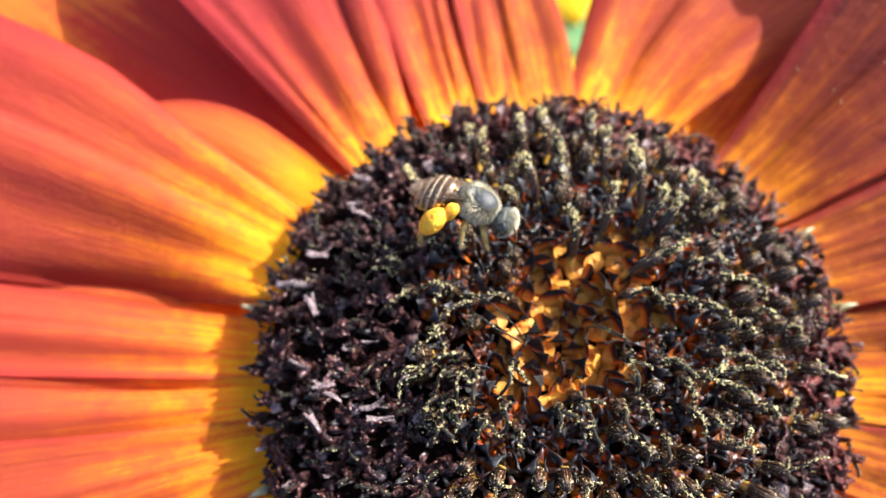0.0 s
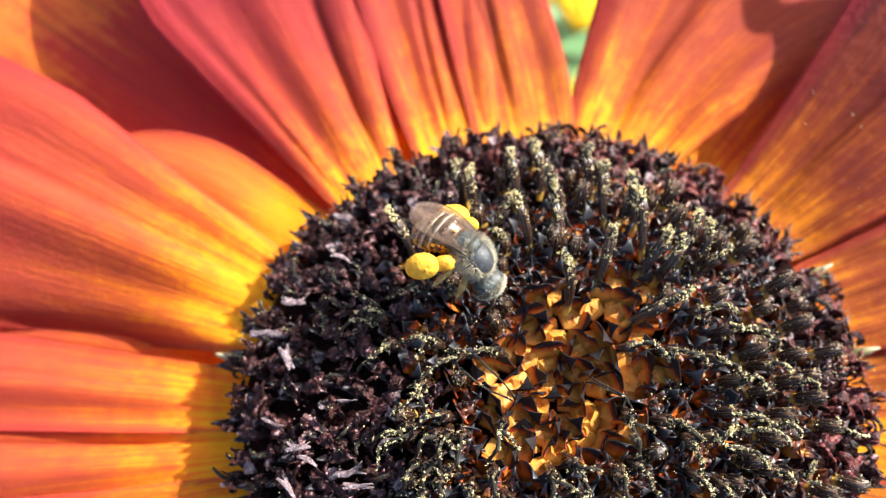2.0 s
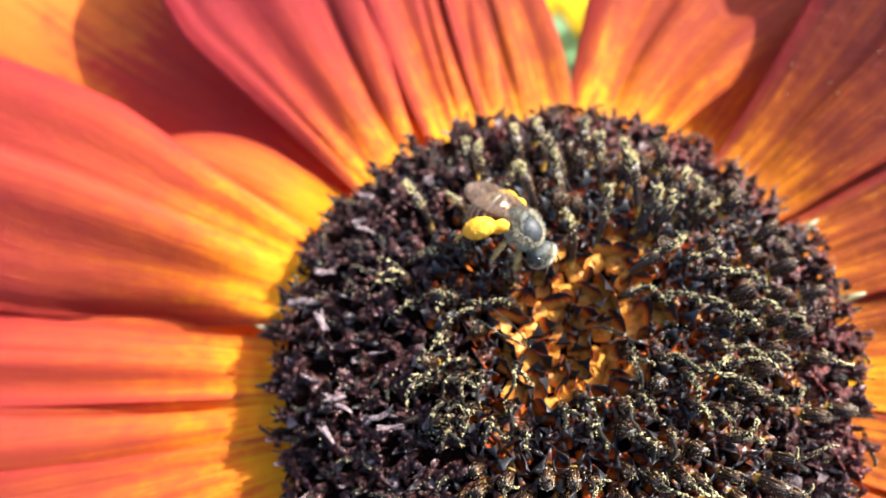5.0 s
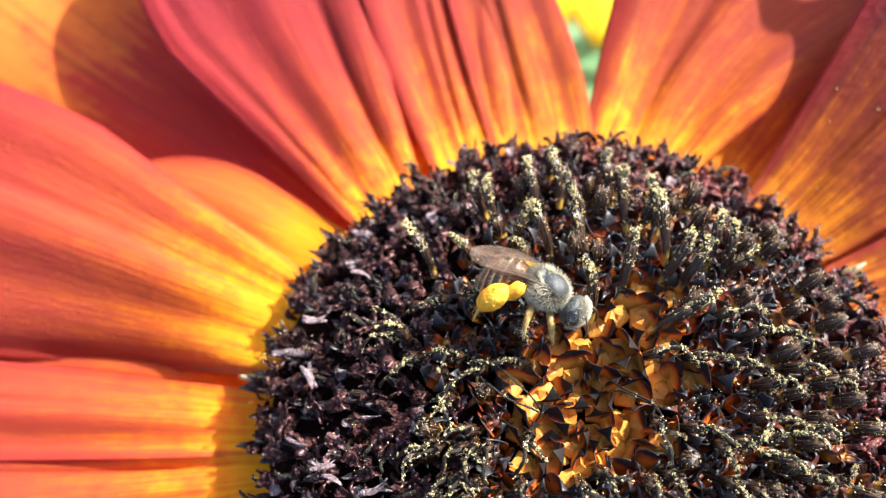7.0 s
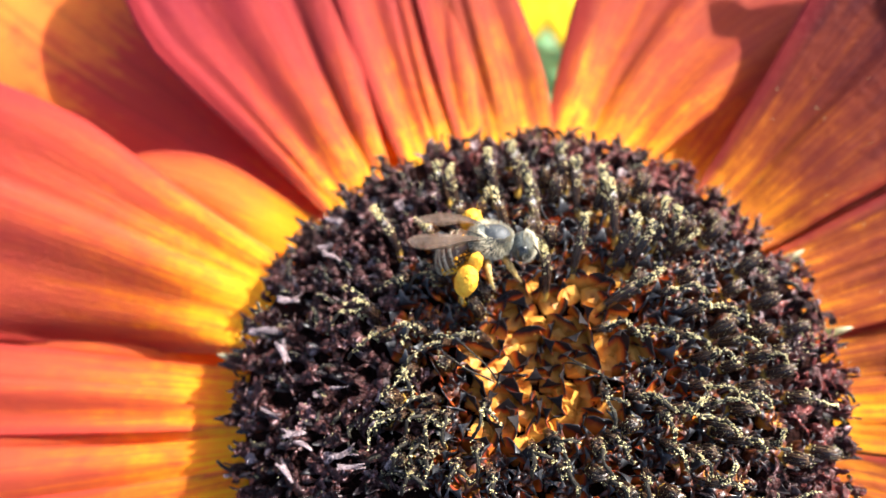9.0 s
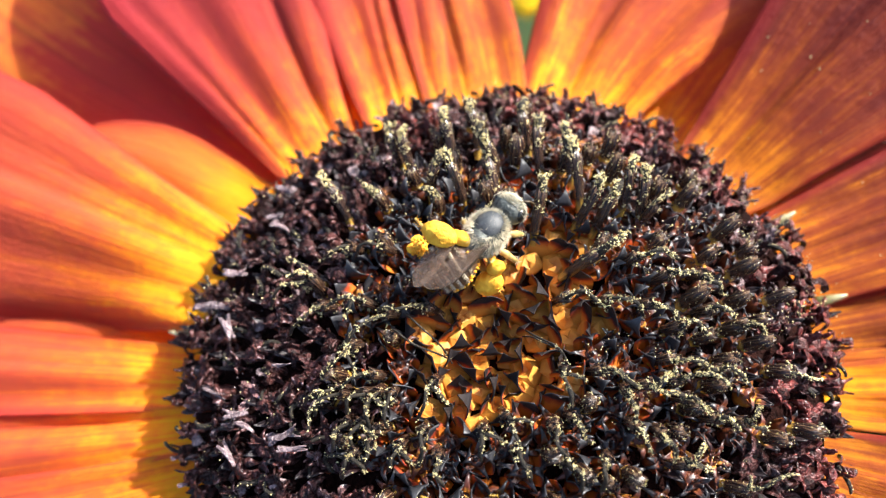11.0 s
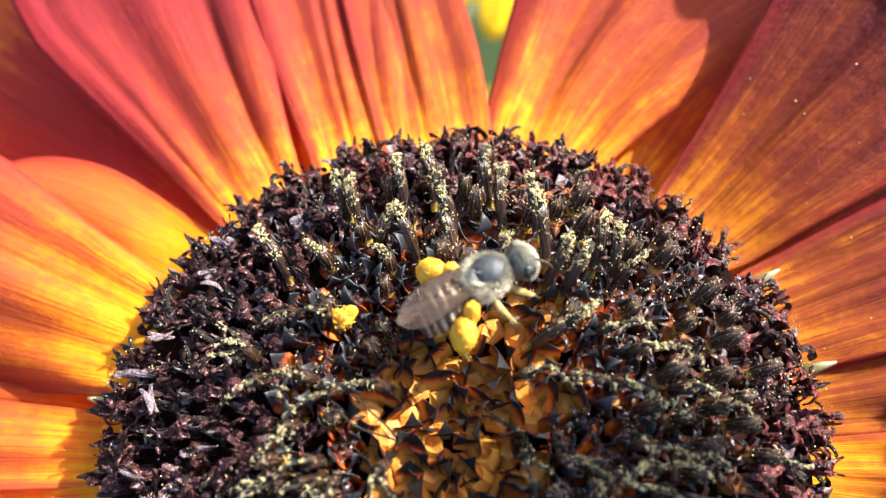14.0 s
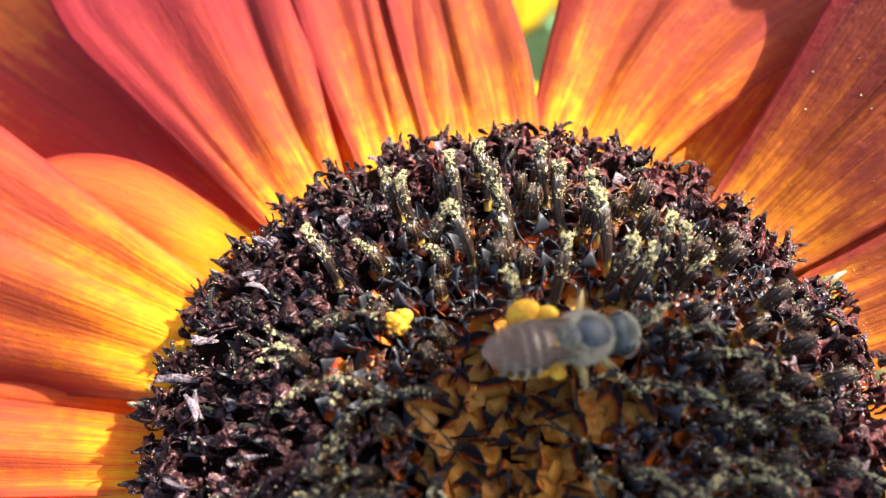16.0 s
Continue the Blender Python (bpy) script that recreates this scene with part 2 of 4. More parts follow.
BEE_DARK_LEG = speckled("bee_leg_dark", (0.02, 0.012, 0.006), (0.08, 0.05, 0.02), 3000, 0.4, 0.5, 0.4, 0.0001)


def wing_material():
    m, tree, p = material("wing_membrane", 0.2, 0.8)
    tree.links.new(ramp(tree, grain(tree, 1100, 3), ((0.35, (0.26, 0.18, 0.13)), (0.65, (0.46, 0.35, 0.28)))), p.inputs["Base Color"])
    bump(tree, p, grain(tree, 2500, 3), 0.5, 0.0001)
    clear = tree.nodes.new("ShaderNodeBsdfTransparent")
    tr = tree.nodes.new("ShaderNodeBsdfTranslucent")
    tr.inputs[0].default_value = (0.72, 0.55, 0.42, 1)
    a, b = tree.nodes.new("ShaderNodeMixShader"), tree.nodes.new("ShaderNodeMixShader")
    a.inputs[0].default_value = 0.6
    tree.links.new(p.outputs[0], a.inputs[1])
    tree.links.new(tr.outputs[0], a.inputs[2])
    b.inputs[0].default_value = 0.68
    tree.links.new(a.outputs[0], b.inputs[1])
    tree.links.new(clear.outputs[0], b.inputs[2])
    tree.links.new(b.outputs[0], tree.nodes["Material Output"].inputs[0])
    return m


WING = wing_material()


# ---- mesh tools (millimetres in, metres out) ----
class Shape:
    def __init__(self):
        self.v, self.f, self.m, self.uv = [], [], [], []

    def add(self, verts, faces, mat=0, uvs=None):
        n = len(self.v)
        self.v += [tuple(p) for p in verts]
        self.uv += list(uvs) if uvs else [(0.5, 0.5)] * len(verts)
        self.f += [tuple(n + i for i in face) for face in faces]
        self.m += [mat] * len(faces)

    def add_faces(self, faces, mat=0):
        self.f += faces
        self.m += [mat] * len(faces)

    def shake(self, rng, most):
        """Unevenness: every corner moves a little."""
        self.v = [tuple(c + rng.uniform(-most, most) for c in p) for p in self.v]

    def tube(self, path, radii, sides=8, mat=0, flat=1.0, rough=0.0, rng=None, v0=0.0, v1=1.0):
        """A closed tube along a path; flat squeezes it across."""
        pts = [Vector(p) for p in path]
        verts, uvs = [], []
        side = None
        for i, p in enumerate(pts):
            d = (pts[min(i + 1, len(pts) - 1)] - pts[max(i - 1, 0)]).normalized()
            if side is None:
                side = d.orthogonal().normalized()
            side = (side - d * side.dot(d)).normalized()
            other = d.cross(side)
            r = radii[i] if hasattr(radii, "__len__") else radii
            for k in range(sides):
                a = 2 * math.pi * k / sides
                rr = r * (1 + (rng.uniform(-rough, rough) if rng else 0))
                verts.append(p + side * (rr * math.cos(a)) + other * (rr * flat * math.sin(a)))
                uvs.append((k / sides, v0 + (v1 - v0) * i / (len(pts) - 1)))
        faces = [(i * sides + k, i * sides + (k + 1) % sides, (i + 1) * sides + (k + 1) % sides, (i + 1) * sides + k) for i in range(len(pts) - 1) for k in range(sides)]
        faces += [tuple(reversed(range(sides))), tuple(range((len(pts) - 1) * sides, len(pts) * sides))]
        self.add(verts, faces, mat, uvs)

    def sheet(self, fn, nu, nv, thick, mat=0):
        """A thin closed sheet: fn(u, v) with u along and v across, both 0 to 1."""
        grid = [[Vector(fn(i / nu, j / nv)) for j in range(nv + 1)] for i in range(nu + 1)]
        top, low, uvs = [], [], []
        for i in range(nu + 1):
            for j in range(nv + 1):
                du = grid[min(i + 1, nu)][j] - grid[max(i - 1, 0)][j]
                dv = grid[i][min(j + 1, nv)] - grid[i][max(j - 1, 0)]
                n = du.cross(dv)
                n = n.normalized() if n.length > 1e-9 else Vector((0, 0, 1))
                top.append(grid[i][j] + n * thick / 2)
                low.append(grid[i][j] - n * thick / 2)
                uvs.append((j / nv, i / nu))
        w, half = nv + 1, len(top)
        faces = []
        for i in range(nu):
            for j in range(nv):
                a, b, c, d = i * w + j, i * w + j + 1, (i + 1) * w + j + 1, (i + 1) * w + j
                faces += [(d, c, b, a), (half + a, half + b, half + c, half + d)]
        ring = [j for j in range(nv)] + [i * w + nv for i in range(nu)] + [nu * w + j for j in range(nv, 0, -1)] + [i * w for i in range(nu, 0, -1)]
        for a, b in zip(ring, ring[1:] + ring[:1]):
            faces.append((a, b, half + b, half + a))
        self.add(top + low, faces, mat, uvs + uvs)

    def ball(self, centre, radii, nu=10, nv=14, mat=0, rough=0.0, rng=None, turn=None):
        c, verts, uvs = Vector(centre), [], []
        turn = turn or Matrix.Identity(3)
        for i in range(nu + 1):
            th = math.pi * i / nu
            for k in range(nv):
                ph = 2 * math.pi * k / nv
                s = 1 + (rng.uniform(-rough, rough) if rng and 0 < i < nu else 0)
                p = Vector((radii[0] * math.cos(th), radii[1] * math.sin(th) * math.cos(ph), radii[2] * math.sin(th) * math.sin(ph))) * s
                verts.append(c + turn @ p)
                uvs.append((k / nv, i / nu))
        faces = [(i * nv + k, i * nv + (k + 1) % nv, (i + 1) * nv + (k + 1) % nv, (i + 1) * nv + k) for i in range(nu) for k in range(nv)]
        self.add(verts, faces, mat, uvs)

    def crumb(self, centre, r, rng, mat=0):
        c = Vector(centre)
        q = Euler([rng.uniform(0, 6.3) for _ in range(3)]).to_matrix()
        verts = [c + q @ (Vector(d) * r * rng.uniform(0.75, 1.2)) for d in ((1, 0, 0), (-1, 0, 0), (0, 1, 0), (0, -1, 0), (0, 0, 1), (0, 0, -1))]
        self.add(verts, [(0, 2, 4), (2, 1, 4), (1, 3, 4), (3, 0, 4), (2, 0, 5), (1, 2, 5), (3, 1, 5), (0, 3, 5)], mat)

    def hair(self, root, tip, width, mat=0):
        a, b = Vector(root), Vector(tip)
        s = (b - a).orthogonal().normalized() * width
        o = (b - a).normalized().cross(s)
        self.add([a + s, a - s * 0.5 + o * 0.87, a - s * 0.5 - o * 0.87, b], [(0, 1, 3), (1, 2, 3), (2, 0, 3), (2, 1, 0)], mat)

    def mesh(self, name, mats, smooth=True):
        me = bpy.data.meshes.new(name)
        me.from_pydata([(x * MM, y * MM, z * MM) for x, y, z in self.v], [], self.f)
        for m in mats:
            me.materials.append(m)
        me.polygons.foreach_set("material_index", self.m)
        me.polygons.foreach_set("use_smooth", [smooth] * len(self.f))
        layer = me.uv_layers.new(name="map")
        idx = np.empty(len(me.loops), dtype=np.int32)
        me.loops.foreach_get("vertex_index", idx)
        layer.data.foreach_set("uv", np.array(self.uv, dtype=np.float32)[idx].ravel())
        me.update()
        return me


def part(name, me, parent, m=None, label=""):
    ob = new(name, me)
    ob.parent = parent
    if m is not None:
        ob.matrix_basis = m
    return tagged(ob, label) if label else ob


def mm(x, y, z):
    return Matrix.Translation((x * MM, y * MM, z * MM))


def smooth(x):
    x = min(1.0, max(0.0, x))
    return x * x * (3 - 2 * x)


# ---- ground ----
def make_ground():
    s = Shape()
    n, half = 60, 60000.0
    rng = random.Random(3)
    pts = [(-1 + 2 * i / n) for i in range(n + 1)]
    pts = [math.copysign(abs(p) ** 2.5, p) * half for p in pts]
    verts = [(x, y, rng.uniform(-12, 12)) for x in pts for y in pts]
    faces = [(i * (n + 1) + j, (i + 1) * (n + 1) + j, (i + 1) * (n + 1) + j + 1, i * (n + 1) + j + 1) for i in range(n) for j in range(n)]
    s.add(verts, faces)
    g = new("ground", s.mesh("ground", [SOIL]))
    return tagged(g, "bare brown-green garden soil under the flowers", "ground", kind="structure")


make_ground()


# ---- the sunflower ----
def dome(r):
    """Height of the disc's base over the petal ring."""
    return 8.0 * (1 - (min(r, 23.2) / 23.2) ** 3.2) - 1.4 * math.exp(-(r / 4.5) ** 2)


def dome_slope(r):
    return (dome(r + 0.05) - dome(r - 0.05)) / 0.1


sunflower = new("sunflower")
sunflower.location = (0, 0, HEAD)
tagged(sunflower, "red-orange sunflower with a dark pollen-dusted disc, in bloom", "sunflower")


def make_disc():
    s = Shape()
    rings, seg = 26, 72
    verts = [(0, 0, dome(0))]
    for i in range(1, rings + 1):
        r = 21.0 * i / rings
        verts += [(r * math.cos(2 * math.pi * k / seg), r * math.sin(2 * math.pi * k / seg), dome(r)) for k in range(seg)]
    for r, z in ((21.0, -1.5), (19.0, -6.5), (12.0, -10.0), (5.0, -12.5)):
        verts += [(r * math.cos(2 * math.pi * k / seg), r * math.sin(2 * math.pi * k / seg), z) for k in range(seg)]
    faces = [(0, 1 + k, 1 + (k + 1) % seg) for k in range(seg)]
    for i in range(rings + 3):
        a, b = 1 + i * seg, 1 + (i + 1) * seg
        faces += [(a + k, b + k, b + (k + 1) % seg, a + (k + 1) % seg) for k in range(seg)]
    faces.append(tuple(1 + (rings + 3) * seg + k for k in range(seg)))
    s.add(verts, faces)
    s.m = [0] * (seg * (rings)) + [1] * (len(s.f) - seg * rings)
    part("receptacle", s.mesh("receptacle", [DISC_BASE, GREEN]), sunflower)
    s = Shape()
    path = [(0, 0, -11), (0.5, -1, -60), (3, -4, -250), (-4, -8, -600), (0, 0, -1010)]
    s.tube(path, [5.5, 6.5, 8, 10, 13], 16)
    part("stalk", s.mesh("stalk", [STALK]), sunflower, label="green upright stalk")


make_disc()


HUES = {
    "petal_red_orange": "red-orange ray petal with a yellow foot",
    "petal_russet": "russet-red ray petal with a golden foot",
    "petal_orange": "orange ray petal with a yellow foot and red margin",
    "petal_shaded_brown": "brownish-orange ray petal darkened for shade, with pollen specks",
    "petal_shade_gold": "golden-orange ray petal, its shaded inner half painted red",
    "petal_short_orange": "short orange ray petal",
}


def ray_petal(name, rng, base, out, reach, lift, sag, ridges, mat, curl=0.0, rise=0.0, fold=0.0, tip=0.0, wave=0.8):
    """A ray petal between two angles at the ring (r = 23 mm) and two further out (r = 45 mm); lift: height of its foot,
    sag: how far it drops by r = 70 mm; curl: raises (or lowers) its edges; rise: degrees by which it slopes up;
    fold: how far the edge at the larger angle is turned down; tip: how far its unseen outer half is raised to cast
    shade."""
    r0 = 20.5
    phase, amp = rng.uniform(0, 6.28), rng.uniform(0.8, 1.2)
    tilt = rng.uniform(-1, 1)

    def at(u, v):
        r = r0 + (reach - r0) * u
        k = (r - 23.0) / 22.0
        kk = k if k < 1 else 1 + 0.35 * (1 - math.exp(-(k - 1) / 0.35))
        lo = base[0] + (out[0] - base[0]) * kk
        hi = base[1] + (out[1] - base[1]) * kk
        mid, half = (lo + hi) / 2, (hi - lo) / 2
        if k > 1 or (u > 0.5 and reach < 50):
            half *= math.sqrt(max(0.0, 1 - (max(0.0, u - 0.5) / 0.5) ** 2.4)) * 23.0 / (23.0 + 0.25 * max(0.0, r - 45))
        if k < 0:
            half *= 1 + 0.8 * k
        side = 2 * v - 1
        half *= 1 + 0.03 * math.sin(9 * u + phase + 2 * side)
        a = radians(mid + side * half)
        z = lift - sag * smooth((r - 23) / 50) * (1 + 0.3 * math.sin(phase))
        z += math.tan(radians(rise)) * max(0.0, r - 23.5) * (1 - 0.004 * (r - 23.5))
        z += tip * smooth((r - 46) / 32)
        fade = smooth((r - 21) / 8)
        z += fade * amp * wave * 0.47 * math.cos(math.pi * ridges * (side + 0.06 * math.sin(5 * u + phase)))
        pleat = abs(math.sin(0.32 * math.pi * ridges * (side + 0.04 * math.sin(4 * u + phase)) + phase))
        z -= fade * 0.55 * wave * math.exp(-(pleat / 0.2) ** 2)
        z -= fold * smooth((side - 0.05) / 0.95) * smooth((r - 22) / 12)
        z += curl * abs(side) ** 2.2 * smooth((r - 22) / 16) + tilt * side * 0.7 * smooth((r - 22) / 15)
        z += 0.35 * math.sin(7 * u + phase + 1.5 * side) * fade
        return (r * math.cos(a), r * math.sin(a), z)

    s = Shape()
    s.sheet(at, 44, 56, 0.2)
    petal = part(name, s.mesh(name, [mat]), sunflower, label=HUES.get(mat.name, ""))
    if mat is PETAL_SHADED_BROWN:
        s = Shape()
        for _ in range(16):
            x, y, z = at(rng.uniform(0.05, 0.45), rng.uniform(0.08, 0.92))
            s.crumb((x, y, z + 0.13), rng.uniform(0.04, 0.09), rng)
        part("pollen_specks", s.mesh("pollen_specks", [POLLEN_DUST]), petal)
    return petal


# foot angles, outer angles (both set to fit the camera's view), reach, lift, sag, ridges, material, curl, rise
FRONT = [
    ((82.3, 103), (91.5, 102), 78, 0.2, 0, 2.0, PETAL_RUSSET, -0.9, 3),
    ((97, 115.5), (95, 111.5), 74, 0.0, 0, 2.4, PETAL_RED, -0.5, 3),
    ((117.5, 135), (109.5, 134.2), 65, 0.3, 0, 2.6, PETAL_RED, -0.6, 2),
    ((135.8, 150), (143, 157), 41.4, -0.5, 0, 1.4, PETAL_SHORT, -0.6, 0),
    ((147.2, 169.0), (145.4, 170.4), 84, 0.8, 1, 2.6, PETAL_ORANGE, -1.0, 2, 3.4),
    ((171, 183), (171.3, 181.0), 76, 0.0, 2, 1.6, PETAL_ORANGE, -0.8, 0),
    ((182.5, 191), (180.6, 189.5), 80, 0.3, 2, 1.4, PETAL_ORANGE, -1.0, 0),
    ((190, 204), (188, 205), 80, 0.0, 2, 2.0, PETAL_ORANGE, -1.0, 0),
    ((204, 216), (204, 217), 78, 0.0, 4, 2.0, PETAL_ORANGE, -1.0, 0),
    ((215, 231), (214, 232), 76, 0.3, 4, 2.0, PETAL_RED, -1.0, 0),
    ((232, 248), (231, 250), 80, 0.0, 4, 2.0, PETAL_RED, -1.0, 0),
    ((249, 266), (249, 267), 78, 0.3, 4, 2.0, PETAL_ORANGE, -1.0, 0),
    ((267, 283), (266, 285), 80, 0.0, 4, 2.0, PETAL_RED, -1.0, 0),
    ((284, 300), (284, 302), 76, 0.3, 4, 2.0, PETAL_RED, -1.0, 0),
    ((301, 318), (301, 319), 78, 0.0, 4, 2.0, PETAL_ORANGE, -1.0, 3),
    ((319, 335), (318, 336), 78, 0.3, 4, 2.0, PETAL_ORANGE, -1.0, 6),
    ((336, 349), (336, 349), 80, 0.0, 0, 2.0, PETAL_SHADED_BROWN, -1.0, 10),
    # last values: tips raised out of view to throw shade on the right
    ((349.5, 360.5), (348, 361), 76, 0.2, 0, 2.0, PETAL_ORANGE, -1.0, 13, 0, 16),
    ((1, 11), (-1, 11), 76, -0.3, 0, 2.0, PETAL_SHADED_BROWN, -1.0, 15, 0, 30),
    ((11.5, 30.5), (9, 25.5), 80, 0.0, 0, 2.4, PETAL_SHADED_BROWN, -0.8, 17, 0, 33),
    ((31, 50.5), (26.5, 52.6), 82, 0.6, 0, 2.4, PETAL_SHADED_BROWN, -0.6, 22, 0, 17),
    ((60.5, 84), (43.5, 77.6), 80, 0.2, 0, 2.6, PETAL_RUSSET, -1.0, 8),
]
BACK = [
    ((50, 66), (47, 62), 82, -2.6, 3, 2.0, PETAL_RED, -0.6, 3),
    ((108, 122), (104, 118), 70, -2.6, 3, 2.0, PETAL_RED, -0.6, 0),
    ((128, 148), (124, 156), 112, -2.4, 3, 2.2, PETAL_SHADE_GOLD, -0.6, -5),
    ((163, 177), (163, 177), 82, -2.6, 4, 2.0, PETAL_ORANGE, -0.6, 0),
    ((190, 206), (188, 208), 78, -2.6, 5, 2.0, PETAL_RED, -0.6, 0),
    ((224, 240), (222, 242), 78, -2.6, 5, 2.0, PETAL_RED, -0.6, 0),
    ((258, 274), (256, 276), 78, -2.6, 5, 2.0, PETAL_RED, -0.6, 0),
    ((292, 308), (290, 310), 78, -2.6, 5, 2.0, PETAL_RED, -0.6, 0),
    ((326, 342), (324, 344), 78, -2.6, 5, 2.0, PETAL_SHADED_BROWN, -0.6, 4),
    ((354, 368), (352, 370), 78, -2.6, 4, 2.0, PETAL_SHADED_BROWN, -0.6, 8),
    ((22, 36), (20, 38), 78, -2.6, 4, 2.0, PETAL_SHADED_BROWN, -0.6, 10),
]


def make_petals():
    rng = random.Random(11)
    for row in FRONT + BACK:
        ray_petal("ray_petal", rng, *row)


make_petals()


# ---- florets: x points outwards, z along the floret's axis ----
def add_palea(s, rng, width, height, mat, lean=0.25, points=True):
    """A keeled scale on the outer side, with a three-pointed tip."""
    x0, bend = 0.75, rng.uniform(-0.15, 0.15)

    def at(u, v):
        side = 2 * v - 1
        w = width * (0.55 + 0.45 * smooth(u / 0.5)) * (1 if u < 0.62 else max(0.02, 1 - ((u - 0.62) / 0.38) ** 1.25))
        h = height * u
        if points and u > 0.55:
            h -= 0.5 * height * 0.25 * (1 - abs(2 * abs(side) - 1)) * smooth((u - 0.55) / 0.3) * (1 if abs(side) < 0.98 else 0)
        return (x0 + lean * u * u * height * 0.5 - 0.34 * side * side * w + 0.1 * math.cos(6 * u), side * w * 0.55 + bend * u, h)

    s.sheet(at, 8, 6, 0.09, mat)


def add_lobes(s, rng, r, z, length, width, mat, spread, curl, number=5, rough=0.0, root=0):
    """Corolla lobes round a tube's mouth."""
    start = rng.uniform(0, 6.28)
    for k in range(number):
        a = start + 2 * math.pi * k / number + rng.uniform(-0.15, 0.15)
        sp, cu, ln = spread + rng.uniform(-rough, rough), curl + rng.uniform(-rough, rough) * 1.5, length * rng.uniform(1 - rough * 0.6, 1 + rough * 0.5)

        def at(u, v):
            side = 2 * v - 1
            ang = sp + cu * u
            out = r + ln * u * math.sin(ang)
            w = width * (1 - 0.85 * u ** 1.6)
            x, y = out - 0.12 * side * side, side * w / 2
            return (x * math.cos(a) - y * math.sin(a), x * math.sin(a) + y * math.cos(a), z + ln * u * math.cos(ang) + 0.06 * math.sin(9 * u + k))

        n0 = len(s.v)
        s.sheet(at, 5, 3, 0.07, mat)
        s.add_faces([(n0, n0 + 2, root + k)], mat)


def add_scale(s, rng, turn, width, height, lean, mat):
    """A broad plate that leans outwards, folded along its middle, with a dark three-cornered tip that bends up."""
    c, t = math.cos(turn), math.sin(turn)
    skew, fold, hook = rng.uniform(-0.2, 0.2), rng.uniform(-0.1, 0.14), rng.uniform(0.0, 0.9)

    def at(u, v):
        side = 2 * v - 1
        w = width / 2 * (0.8 + 0.2 * min(1, u / 0.4)) * (1 if u < 0.58 else max(0.015, 1 - ((u - 0.58) / 0.42) ** 0.9))
        y = side * w + skew * u * u
        ang = lean - hook * max(0.0, u - 0.72) * 1.6
        up, out = height * u * math.cos(ang), 0.35 + height * u * math.sin(ang) + fold * abs(side) * w
        return (out * c - y * t, out * t + y * c, up)

    n0 = len(s.v)
    s.sheet(at, 9, 4, 0.07, mat)
    s.add_faces([(n0, n0 + 2, 0 if n0 else n0 + 4)], mat)


def young_floret(rng, style):
    """A closed amber bud with five flat facets between broad dark-tipped plates; in some the bud has a ribbed mouth."""
    s = Shape()
    start = rng.uniform(0, 6.28)
    pit = style == "bud"
    sides = 10 if pit else 5
    prof = ((0.0, 0.8, 0.0), (0.45, 1.0, 0.45), (0.75, 0.95, 0.6), (1.3 if pit else 0.95, 0.55, 0.7), (0.9 if pit else 1.0, 0.25 if pit else 0.1, 0.88))
    skew = [rng.uniform(0.9, 1.1) for _ in range(sides)]
    verts, uvs = [], []
    off = (rng.uniform(-0.2, 0.2), rng.uniform(-0.2, 0.2))
    for z, r, v in prof:
        for k in range(sides):
            a = start + 2 * math.pi * k / sides
            q = r * skew[k] * (1 + (0.12 if pit and k % 2 else 0))
            verts.append((q * math.cos(a) + off[0] * z, q * math.sin(a) + off[1] * z, z + rng.uniform(-0.12, 0.12) * (1 if z > 0 else 0)))
            uvs.append((k / sides, v))
    faces = [(i * sides + k, i * sides + (k + 1) % sides, (i + 1) * sides + (k + 1) % sides, (i + 1) * sides + k) for i in range(len(prof) - 1) for k in range(sides)]
    faces.append(tuple(range((len(prof) - 1) * sides, len(prof) * sides)))
    s.add(verts, faces, 0, uvs)
    add_scale(s, rng, rng.uniform(-0.5, 0.5), rng.uniform(1.9, 2.5), rng.uniform(2.3, 3.2), rng.uniform(0.2, 0.75), 1)
    for turn in (-1.9, 1.9):
        if rng.random() < 0.7:
            add_scale(s, rng, turn + rng.uniform(-0.4, 0.4), rng.uniform(1.4, 2.1), rng.uniform(2.0, 2.9), rng.uniform(0.05, 0.65), 1)
    return s.mesh("young_floret", [COROLLA_YOUNG, PALEA_YOUNG], False)


def open_floret(rng, mat, inner=False):
    s = Shape()
    r = rng.uniform(0.55, 0.65)
    s.tube([(0, 0, 0), (0, 0, 0.7), (0, 0, 1.2), (0, 0, 1.35)], [r * 0.7, r, r * 0.95, r * 0.3], 10, 0, v0=0.0, v1=0.6)
    if inner:
        for k in range(3):
            add_scale(s, rng, k * 2.1 + rng.uniform(-0.5, 0.5), rng.uniform(1.4, 2.1), rng.uniform(1.9, 2.8), rng.uniform(0.15, 0.7), 1)
    else:
        n0 = len(s.v)
        add_palea(s, rng, rng.uniform(0.6, 0.95), rng.uniform(1.8, 2.5), 1)
        s.add_faces([(n0, n0 + 1, 0)], 1)
    add_lobes(s, rng, r * 0.85, 1.15, 0.95, 0.5, 0, 0.2, 0.9, rough=0.45, root=20)
    add_lobes(s, rng, r * 0.3, 1.2, 0.8, 0.4, 0, -0.1, 0.9, 4, rough=0.6, root=30)
    return s.mesh("open_floret", [mat, PALEA_MID if inner else PALEA_OLD])


